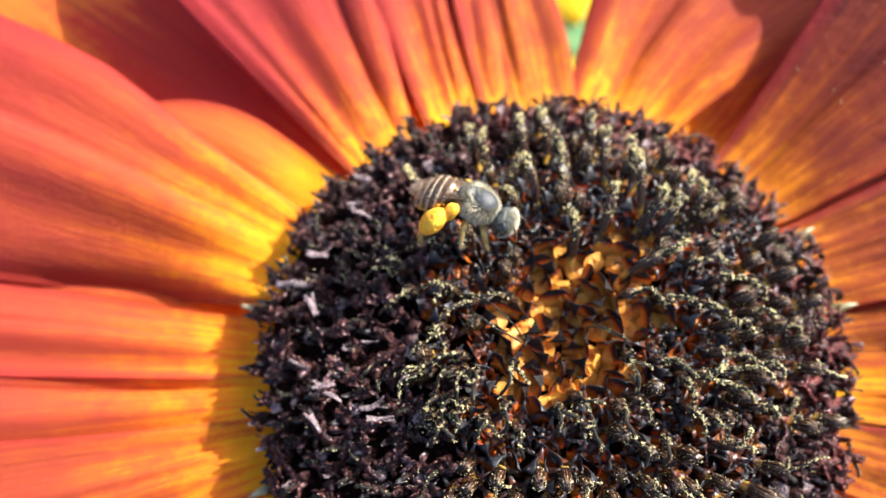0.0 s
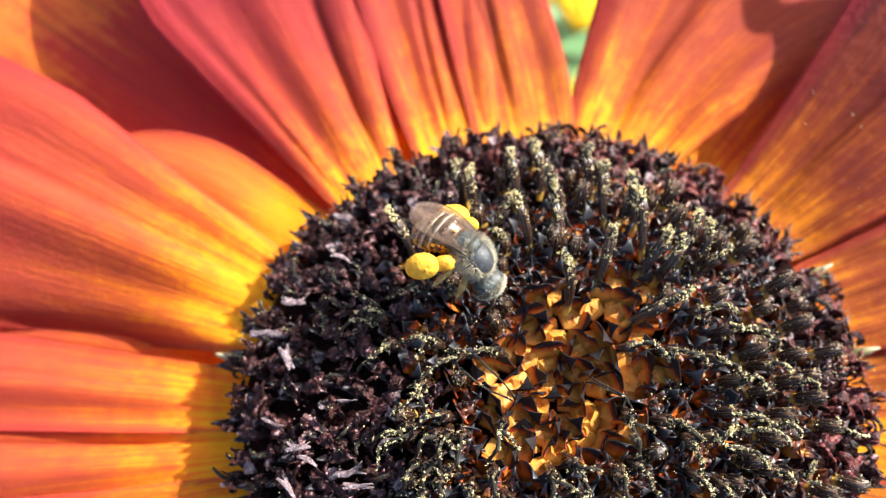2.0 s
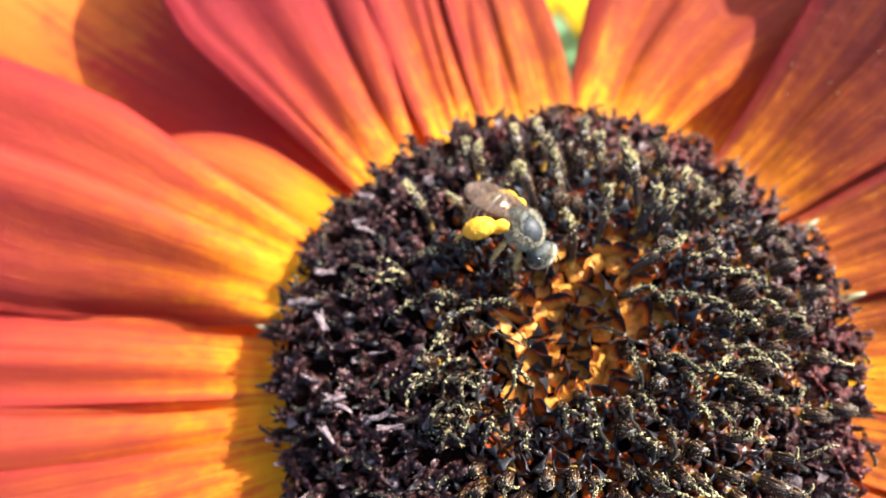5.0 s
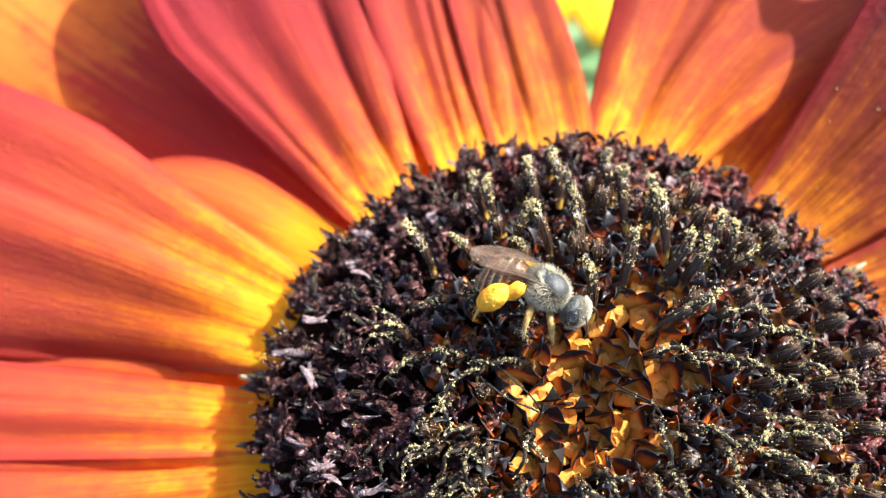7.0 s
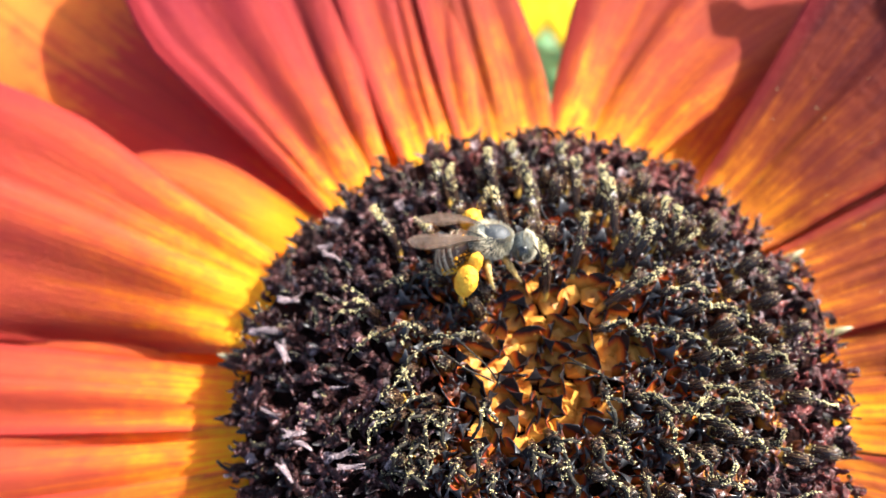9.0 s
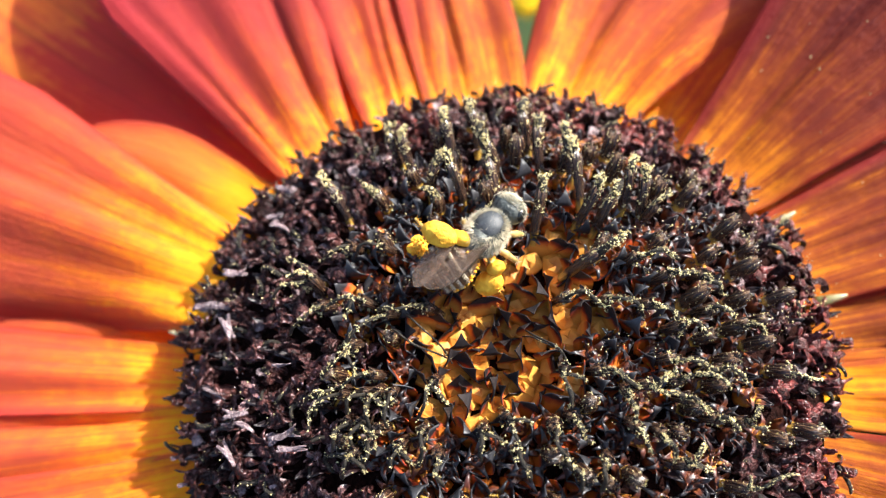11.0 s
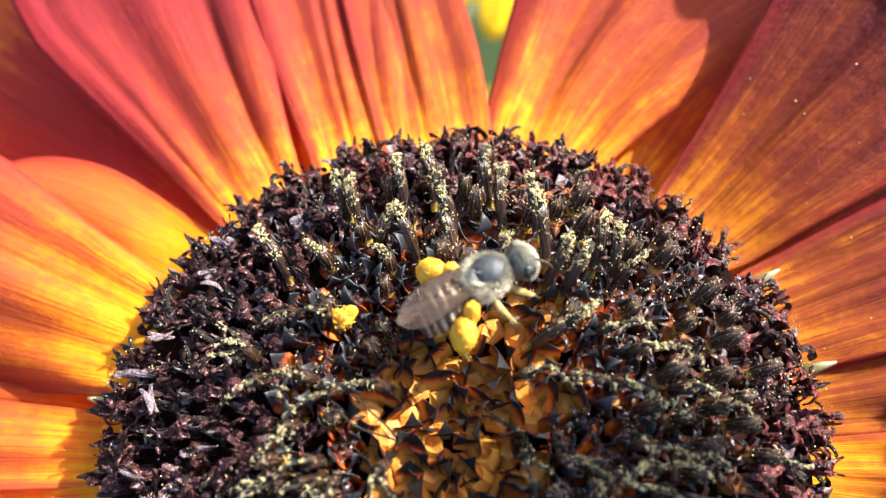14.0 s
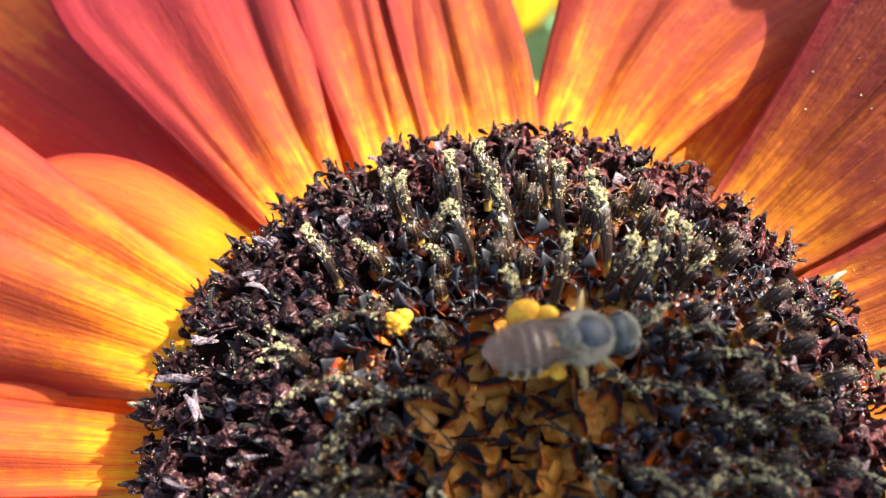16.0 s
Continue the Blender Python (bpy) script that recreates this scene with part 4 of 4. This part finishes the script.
# ---- neighbours that show through the gap between two petals ----
def yellow_flower(x, y, z, reach, leaves):
    flower = new("yellow_flower")
    flower.location = (x * MM, y * MM, HEAD + z * MM)
    tagged(flower, "out-of-focus yellow garden flower behind the sunflower", "flower", "yellow flowers behind")
    rng = random.Random(8)
    for k in range(13):
        s = Shape()

        def at(u, v):
            side = 2 * v - 1
            w = 6.0 * math.sin(math.pi * (0.1 + 0.88 * u)) ** 0.7
            return (6 + (reach - 6) * u, side * w, 2.5 - 5 * u * u - 1.0 * side * side + 0.4 * math.cos(8 * side))

        s.sheet(at, 14, 8, 0.25)
        part("ray_petal", s.mesh("yellow_petal", [PETAL_YELLOW]), flower, Matrix.Rotation(2 * math.pi * k / 13 + rng.uniform(-0.05, 0.05), 4, "Z"))
    s = Shape()
    s.ball((0, 0, 1), (9, 9, 4), 10, 20, 0, 0.06, rng, Matrix(((0, 0, 1), (0, 1, 0), (-1, 0, 0))))
    part("flower_disc", s.mesh("flower_disc", [DISC_BASE]), flower)
    s = Shape()
    s.tube([(0, 0, -1), (2, 1, -100), (0, 3, -450), (0, 0, -1010 - z)], [3, 3.5, 5, 7], 12)
    part("stalk", s.mesh("stalk", [STALK]), flower)
    for turn, low in leaves:
        s = Shape()

        def blade(u, v):
            side = 2 * v - 1
            w = 24 * math.sin(math.pi * min(1, 0.06 + 0.92 * u)) ** 0.8 * (1.15 - 0.5 * u)
            return (2 + 75 * u, side * w, 10 * math.sin(2.2 * u) + 2.0 * abs(side) + 0.6 * math.sin(20 * u) * side * side)

        s.sheet(blade, 20, 8, 0.4)
        part("leaf", s.mesh("leaf", [LEAF]), flower, mm(0, 0, low) @ Matrix.Rotation(radians(turn), 4, "Z"))


def make_neighbours():
    yellow_flower(17, 112, -75, 27, ((-95, -26), (-30, -40), (-150, -34), (60, -60), (150, -70)))
    yellow_flower(19, 46, -80, 35.5, ((200, -50), (80, -30)))


make_neighbours()


# ---- an unseen stand-in plant, added so that its leaf-shaped blocker shades the disc ----
def make_shade_stand():
    plant = new("shade_stand")
    plant.location = (0.152, -0.03, 0)
    tagged(plant, "unseen stand-in plant added to shade the sunflower's disc", "plant")
    s = Shape()
    top = HEAD * 1000 + 150
    s.tube([(0, 0, -8), (6, 3, top * 0.4), (-3, 5, top * 0.8), (0, 0, top)], [8, 7, 5, 2.5], 12)
    part("stalk", s.mesh("stalk", [STALK]), plant)
    # leaf-shaped blocker, out of view, moved in to shade the disc
    s = Shape()

    def blade(u, v):
        side = 2 * v - 1
        w = 20.0 * math.sin(math.pi * min(1.0, 0.05 + 0.75 * u)) ** 0.7 * math.sqrt(max(0.0, 1 - max(0.0, (u - 0.72) / 0.28) ** 2.2))
        return (side * w, 86 * u, 1.5 * abs(side) + 2.5 * math.sin(2.5 * u) + 0.3 * math.sin(26 * u) * side * side)

    s.sheet(blade, 26, 10, 0.35)
    s.tube([(0, 0, 0), (0, 30, 2), (0, 78, 1.6)], [1.4, 1.0, 0.4], 8)
    leaf = part("leaf", s.mesh("leaf", [LEAF]), plant, label="unseen leaf-shaped blocker added to shade the disc")
    return plant, leaf


shade_stand, shade_blocker = make_shade_stand()
# seconds, the point of the disc that the blocker's tip shades (mm), turn of the blocker
SHADE = [(0, 44, -46, 6), (12.3, 44, -44, 6), (13.3, 38, -28, 6), (14, 3, 1.5, 2), (14.5, 0, 2.8, 0), (15, 1, 4.6, 0), (15.5, 1, 6.8, 3), (16, 0, 7.5, 4)]


def shade_pose(x, y, turn):
    """The added blocker's pose on its stand: its tip lies between the sun and a point of the disc."""
    towards = Vector((math.cos(az) * math.cos(el), math.sin(az) * math.cos(el), math.sin(el)))
    along = Vector((0, 1, 0))
    along = Matrix.Rotation(radians(turn), 3, towards) @ (along - towards * along.dot(towards)).normalized()
    m = Matrix((along.cross(towards), along, towards)).transposed().to_4x4()
    tip = Vector((x * MM, y * MM, HEAD + 0.011)) + towards * 0.17
    m.translation = tip - along * 0.086 - shade_stand.location
    return m


# ---- the bee: x ahead, y to its left, z up, origin in the thorax ----
bee = new("bee")
tagged(bee, "small dark metallic bee with yellow pollen loads on its hind legs", "bee")


WAIST = (-1.2, 0, -0.3)
MOVING = {}  # the parts that move on the bee, by name and side


def make_bee():
    rng = random.Random(4)
    s = Shape()
    s.ball((0, 0, -0.1), (1.36, 1.12, 1.03), 14, 20)
    s.ball((-1.0, 0, -0.1), (0.7, 0.95, 0.85), 10, 16)
    s.ball((1.2, 0, -0.2), (0.6, 0.7, 0.65), 10, 14)
    s.ball((-0.75, 0, 0.55), (0.42, 0.7, 0.48), 10, 16)
    thorax = part("thorax", s.mesh("thorax", [BEE_BODY]), bee)
    s = Shape()
    s.ball((0.22, 0, 0.3), (1.0, 0.9, 0.78), 16, 24)
    part("scutum", s.mesh("scutum", [BEE_SCUTUM]), thorax, label="polished dark grey back plate")
    s = Shape()
    for _ in range(5200):
        d = Vector((rng.gauss(0, 1), rng.gauss(0, 1), rng.gauss(0, 1))).normalized()
        bare = d.z > 0.5 and math.hypot(d.x - 0.13, d.y) < 0.68
        if bare and rng.random() < 0.97:
            continue
        root = Vector((d.x * 1.34, d.y * 1.1, d.z * 1.07))
        s.hair(root, root + (d + Vector((-0.3, 0, 0.1))) * rng.uniform(0.16, 0.42), 0.01 if bare else 0.018)
    part("fuzz", s.mesh("fuzz", [BEE_HAIR], False), bee, label="short pale body hair")
    s = Shape()
    s.ball((2.05, 0, -0.3), (0.9, 1.2, 1.08), 12, 18)
    s.ball((2.25, 0, -0.72), (0.55, 0.66, 0.6), 10, 12)
    s.tube([(2.35, 0.18, -1.0), (2.55, 0.1, -1.35)], [0.14, 0.05], 6)
    s.tube([(2.35, -0.18, -1.0), (2.55, -0.1, -1.35)], [0.14, 0.05], 6)
    for _ in range(2600):
        d = Vector((abs(rng.gauss(0, 1)), rng.gauss(0, 0.7), rng.gauss(0, 1))).normalized()
        root = Vector((2.05 + d.x * 0.88, d.y * 1.16, -0.3 + d.z * 1.06))
        s.hair(root, root + d * rng.uniform(0.1, 0.3), 0.012, 1)
    for _ in range(60):
        s.crumb((2.3 + rng.uniform(-0.15, 0.25), rng.gauss(0, 0.3), -0.9 + rng.gauss(0, 0.3)), rng.uniform(0.04, 0.09), rng, 2)
    s.v = [((x - 1.2) * 0.9 + 1.22, y * 0.9, z * 0.9) for x, y, z in s.v]
    head = part("head", s.mesh("head", [BEE_BODY, BEE_HAIR, POLLEN_DUST]), bee)
    for sd in (1, -1):
        s = Shape()
        s.ball((2.1, sd * 0.9, -0.25), (0.5, 0.34, 0.72), 10, 14)
        s.v = [((x - 1.2) * 0.9 + 1.24, y * 0.9, z * 0.9) for x, y, z in s.v]
        part("eye", s.mesh("eye", [BEE_EYE]), head)
        s = Shape()
        s.tube([(2.4, sd * 0.25, -0.2), (2.75, sd * 0.5, 0.25), (2.85, sd * 0.62, 0.3)], 0.06, 6)
        s.tube([(2.85, sd * 0.62, 0.3), (3.2, sd * 0.85, 0.0), (3.45, sd * 1.0, -0.5), (3.5, sd * 1.05, -0.9)], [0.075, 0.085, 0.085, 0.06], 6)
        s.v = [((x - 1.2) * 0.9 + 1.24, y * 0.9, z * 0.9) for x, y, z in s.v]
        part("antenna", s.mesh("antenna", [BEE_DARK_LEG]), head)
    # abdomen: rings that narrow towards the tip
    s = Shape()
    n, sides = 30, 22
    verts, uvs = [], []

    def ring(u):
        c = Vector((-0.15 - 3.05 * u, 0, 0.05 - 0.5 * u - 1.0 * u * u))
        r = 1.36 * math.sin(math.pi * (0.13 + 0.85 * u)) ** 0.6 if u < 0.999 else 0.05
        return c, r

    for i in range(n + 1):
        u = i / n
        c, r = ring(u)
        r *= 1 + 0.035 * math.cos(2 * math.pi * 5 * u)
        for k in range(sides):
            th = 2 * math.pi * k / sides
            verts.append(c + Vector((0, r * math.cos(th), 0.86 * r * math.sin(th))))
            uvs.append((k / sides, u))
    faces = [(i * sides + k, i * sides + (k + 1) % sides, (i + 1) * sides + (k + 1) % sides, (i + 1) * sides + k) for i in range(n) for k in range(sides)]
    faces += [tuple(reversed(range(sides))), tuple(range(n * sides, (n + 1) * sides))]
    s.add(verts, faces, 0, uvs)
    abdomen = part("abdomen", s.mesh("abdomen", [BEE_ABDOMEN]), bee, mm(*WAIST))
    MOVING["abdomen"] = abdomen
    for u in (0.2, 0.37, 0.54, 0.7, 0.84):
        s = Shape()
        c, r = ring(u)
        lines = []
        for du, grow in ((-0.024, 1.0), (-0.014, 1.025), (0.014, 1.025), (0.024, 1.0)):
            c, r = ring(u + du)
            lines.append([c + Vector((0, r * grow * math.cos(2 * math.pi * k / 28), 0.86 * r * grow * math.sin(2 * math.pi * k / 28))) for k in range(28)])
        s.add(sum(lines, []), [(i * 28 + k, i * 28 + (k + 1) % 28, (i + 1) % 4 * 28 + (k + 1) % 28, (i + 1) % 4 * 28 + k) for i in range(4) for k in range(28)])
        for _ in range(300):
            th = rng.uniform(0, 2 * math.pi)
            c, r = ring(u + rng.uniform(-0.022, 0.022))
            root = c + Vector((0, r * math.cos(th), 0.86 * r * math.sin(th)))
            away = Vector((-1.3, 0.35 * math.cos(th), 0.35 * math.sin(th))).normalized()
            s.hair(root, root + away * rng.uniform(0.1, 0.2) + Vector((0, 0.04 * math.cos(th), 0.04 * math.sin(th))), 0.02)
        part("hair_band", s.mesh("hair_band", [BEE_BAND], False), abdomen)
    # loose pollen in the hair under the abdomen and at the waist
    s = Shape()
    for _ in range(330):
        u = rng.uniform(0.0, 0.75)
        th = -math.pi / 2 + rng.gauss(0, 0.75)
        c, r = ring(max(0.03, u))
        s.crumb(c + Vector((0, r * math.cos(th), 0.86 * r * math.sin(th))) * 1.03, rng.uniform(0.06, 0.16), rng)
    part("pollen_dusting", s.mesh("pollen_dusting", [POLLEN]), abdomen, label="yellow pollen caught in the belly hair")
    # fore and mid legs
    for sd in (1, -1):
        for name, pts in (("foreleg", [(0.7, 0.5, -0.8), (1.3, 1.1, -1.1), (1.7, 1.2, -1.8), (2.0, 1.1, -2.3)]), ("midleg", [(-0.2, 0.6, -0.9), (-0.1, 1.5, -1.0), (0.15, 1.9, -1.8), (0.4, 2.0, -2.4)])):
            s = Shape()
            s.tube([(x, sd * y, z) for x, y, z in pts], [0.2, 0.24, 0.15, 0.07], 8)
            for _ in range(90):
                i = rng.randrange(3)
                a, b = Vector(pts[i]), Vector(pts[i + 1])
                p = a.lerp(b, rng.random())
                p.y *= sd
                d = Vector((rng.gauss(0, 1), rng.gauss(0, 1), rng.gauss(0, 1))).normalized()
                s.hair(p + d * 0.13, p + d * 0.36, 0.016, 1)
            hip = (pts[0][0], sd * pts[0][1], pts[0][2])
            s.v = [tuple(a - b for a, b in zip(p, hip)) for p in s.v]
            leg = part(name, s.mesh(name, [BEE_LEG, BEE_HAIR]), bee, mm(*hip))
            if name == "midleg":
                MOVING[sd] = leg


make_bee()


def make_hind_leg(sd):
    """Origin at the hip; a leg that hangs back and outwards with a thick pollen load."""
    rng = random.Random(40 + sd)
    s = Shape()
    pts = [(0, 0, 0), (-0.5, sd * 0.9, 0.1), (-1.2, sd * 1.35, -0.9), (-1.6, sd * 1.45, -2.0), (-1.5, sd * 1.5, -2.9)]
    s.tube(pts, [0.22, 0.3, 0.25, 0.15, 0.07], 8)
    for _ in range(130):
        i = rng.randrange(4)
        p = Vector(pts[i]).lerp(Vector(pts[i + 1]), rng.random())
        d = Vector((rng.gauss(0, 1), rng.gauss(0, 1), rng.gauss(0, 1))).normalized()
        s.crumb(p + d * 0.22, rng.uniform(0.05, 0.13) * (0.45 if i == 3 else 1), rng, 1)
    leg = part("hind_leg", s.mesh("hind_leg", [BEE_LEG, POLLEN]), bee, mm(-0.75, sd * 0.55, -0.55))
    s = Shape()
    c = Vector((-1.25, sd * 1.5, -0.95))
    q = Vector((-0.4, sd * 0.12, -1.1)).normalized().to_track_quat("X", "Z").to_matrix()
    s.ball(c, (1.12, 0.79, 0.7), 18, 24, 0, 0.03, rng, q)
    s.ball(Vector((-0.55, sd * 1.05, 0.0)), (0.75, 0.5, 0.45), 10, 12, 0, 0.1, rng, q)
    for _ in range(45):
        d = Vector((rng.gauss(0, 1), rng.gauss(0, 1), rng.gauss(0, 1))).normalized()
        p = c + q @ Vector((d.x * 1.1, d.y * 0.78, d.z * 0.69))
        s.crumb(p, rng.uniform(0.04, 0.1), rng)
    part("pollen_load", s.mesh("pollen_load", [POLLEN]), leg, label="thick bright yellow pollen load")
    return leg


def wing_pose(sd, droop, fold, sway=0):
    """Wings lie back over the abdomen: lowered by droop, folded inwards by fold, swung to the left by sway, in degrees."""
    return mm(-0.7, sd * 0.7, 0.75) @ Matrix.Rotation(radians(sd * fold - 0.8 * sway), 4, "Z") @ Matrix.Rotation(radians(-droop), 4, "Y") @ Matrix.Rotation(radians(-sd * 9), 4, "X")


def make_wings(sd):
    wings = []
    for name, length, width, drop in (("fore_wing", 4.6, 1.34, 0.0), ("hind_wing", 3.3, 1.0, -0.12)):
        s = Shape()

        def at(u, v):
            side = v
            w = width * (0.22 + 0.78 * smooth(u / 0.7)) * math.sqrt(max(0.004, 1 - max(0.0, (u - 0.72) / 0.28) ** 2))
            return (-length * u, sd * (0.25 * math.sin(3 * u) + (0.55 - side) * w), drop + 0.12 * math.sin(5 * u) - 0.3 * (side - 0.5) ** 2 - 0.25 * u * u)

        s.sheet(at, 18, 6, 0.025)
        s.tube([Vector(at(u / 10, 0)) for u in range(11)], [0.05 - 0.004 * u for u in range(11)], 5, 1)
        for v in (0.28, 0.5, 0.7):
            s.tube([Vector(at(u / 10, v)) for u in range(9)], 0.018, 4, 1)
        s.tube([Vector(at(0.55, v / 4)) for v in range(4)], 0.016, 4, 1)
        w = part(name, s.mesh(name, [WING, BEE_DARK_LEG]), bee, wing_pose(sd, 0, -6))
        w.visible_shadow = True
        wings.append(w)
    return wings


LEGS = {sd: make_hind_leg(sd) for sd in (1, -1)}
WINGS = {sd: make_wings(sd) for sd in (1, -1)}

# seconds, thorax (mm), heading, nose down, roll (right side up: plus)
BEE = [
    (0, -6.2, 7.7, 13.5, -29, 4, -22),
    (0.5, -6.6, 7, 13.5, -46, 24, -22),
    (1, -5.8, 7, 13.5, -29, 13, -22),
    (1.5, -5.9, 6.7, 13.5, -48, 17, -18),
    (2, -5.6, 7.4, 13.5, -51, 32, -22),
    (2.5, -5.5, 8.1, 13.5, -38, 22, -22),
    (3, -5.7, 7.1, 13.5, -57, 7, -18),
    (3.5, -5.4, 7, 13.5, -39, 27, -22),
    (6, -2.1, 6, 13.1, -54, 16, -18),
    (6.5, -2.6, 5.9, 13.1, -34, 5, -26),
    (7, -2.5, 6, 13.1, -36, 5, -32),
    (7.5, -2.8, 6.3, 13.1, -33, 11, -36),
    (8, -1.2, 6.7, 13.1, -13, 35, -36),
    (8.5, -2.8, 7.7, 12.8, -4, 3, -34),
    (9, -3.05, 8, 12.8, -9, -4, -28),
    (9.5, -2, 5.2, 12.8, 21, 9, -8),
    (10, -0.7, 4.7, 12.8, 64, -3, 5),
    (12.5, 0, 8.8, 12.8, 18, 10, -22),
    (13, 1.7, 8.7, 12.8, 18, 19, -24),
    (13.5, 2.3, 7.3, 12.8, 26, 17, -22),
    (14, 2, 7.3, 12.8, 24, -6, -10),
    (14.5, 2.8, 7.9, 12.8, 25, -2, -8),
    (15, 2.6, 7.6, 12.8, 21, 6, -6),
    (15.5, 3.2, 4.8, 12.8, 4, 11, 0),
    (16, 3.5, 4.3, 12.8, 9, 13, 0),
]


def bee_pose(x, y, z, heading, down, roll):
    m = Matrix.Translation((x * MM, y * MM, HEAD + z * MM))
    return m @ Matrix.Rotation(radians(heading), 4, "Z") @ Matrix.Rotation(radians(down), 4, "Y") @ Matrix.Rotation(radians(roll), 4, "X")


def leg_pose(sd, up, back):
    """The hind leg's pose on the bee: raised sideways by up and swung back, in degrees."""
    return mm(-0.75, sd * 0.55, -0.55) @ Matrix.Rotation(radians(back * sd), 4, "Z") @ Matrix.Rotation(radians(up * sd), 4, "X")


def midleg_pose(sd, up, back):
    return mm(-0.2, sd * 0.6, -0.9) @ Matrix.Rotation(radians(back * sd), 4, "Z") @ Matrix.Rotation(radians(up * sd), 4, "X")


# seconds, wings lowered, folded inwards, abdomen bent down, abdomen and wings swung to the bee's left
REAR = [
    (0, 25, 9, 10, 0), (1.5, 36, 8, 40, 0), (3.5, 32, 8, 32, 0), (6, 20, 8, 32, 0), (7, 12, 8, 15, 0), (8, 5, 8, 15, 0), (9, 0, -5, 20, 0), (9.5, 12, 6, 5, -4),
    (10, 14, 6, 12, 42), (11.2, 10, 8, 14, 15), (12.5, 8, 9, 15, 0), (13, 12, 9, 15, 0), (14, 4, 10, 0, 0), (15, 4, 10, 0, 0), (16, 10, 10, 5, 0),
]
# seconds, raised, swung back
LEFT_MID = [(0, 0, 0), (8.5, 0, 0), (9, 50, 10), (9.5, 75, 0), (10, 60, 30), (11, 10, 0), (14.8, 0, 0), (15.5, 75, 0), (16, 70, -5)]
LEFT_LEG = [(0, -15, 10), (3.5, -10, 5), (6, -15, 10), (8.5, 15, 0), (9, 35, -10), (9.5, 95, 8), (10, 100, -22), (12.5, 40, 25), (13.5, 40, 20), (15, 45, 10), (15.5, 100, 18), (16, 8, 12)]
RIGHT_LEG = [(0, 15, 0), (1.5, 2, -22), (3.5, 8, -18), (6, 35, 10), (7, 15, 10), (8, 0, -10), (8.5, -5, -12), (9, 0, -22), (9.5, -40, 20), (10, -40, 10), (12.5, 5, -10), (13, 15, 10), (13.5, 20, 20), (15, 10, 0), (15.5, -65, 0), (16, -70, 0)]


def motions():
    walk(bee, [(t, bee_pose(*row)) for t, *row in BEE])
    held = [(t, bee_pose(*row) @ mm(-1.6, 1.5, -1.4)) for t, *row in BEE if t <= 10]
    left = Matrix.Translation((-5.7 * MM, 5.9 * MM, HEAD + 11.2 * MM))
    walk(clump, held + [(11.0, bee_pose(-2.2, 6.4, 12.5, 50, 12, 0) @ mm(-1.6, 1.5, -1.4)), (11.8, left), (16.0, left)])
    walk(shade_blocker, [(t, shade_pose(*row)) for t, *row in SHADE])
    walk(MOVING["abdomen"], [(t, mm(*WAIST) @ Matrix.Rotation(radians(-sway), 4, "Z") @ Matrix.Rotation(radians(-bent), 4, "Y")) for t, droop, fold, bent, sway in REAR])
    for sd in (1, -1):
        for wing in WINGS[sd]:
            walk(wing, [(t, wing_pose(sd, droop, fold, sway)) for t, droop, fold, bent, sway in REAR])
    walk(MOVING[1], [(t, midleg_pose(1, up, back)) for t, up, back in LEFT_MID])
    walk(LEGS[1], [(t, leg_pose(1, up, back)) for t, up, back in LEFT_LEG])
    walk(LEGS[-1], [(t, leg_pose(-1, up, back)) for t, up, back in RIGHT_LEG])

motions()
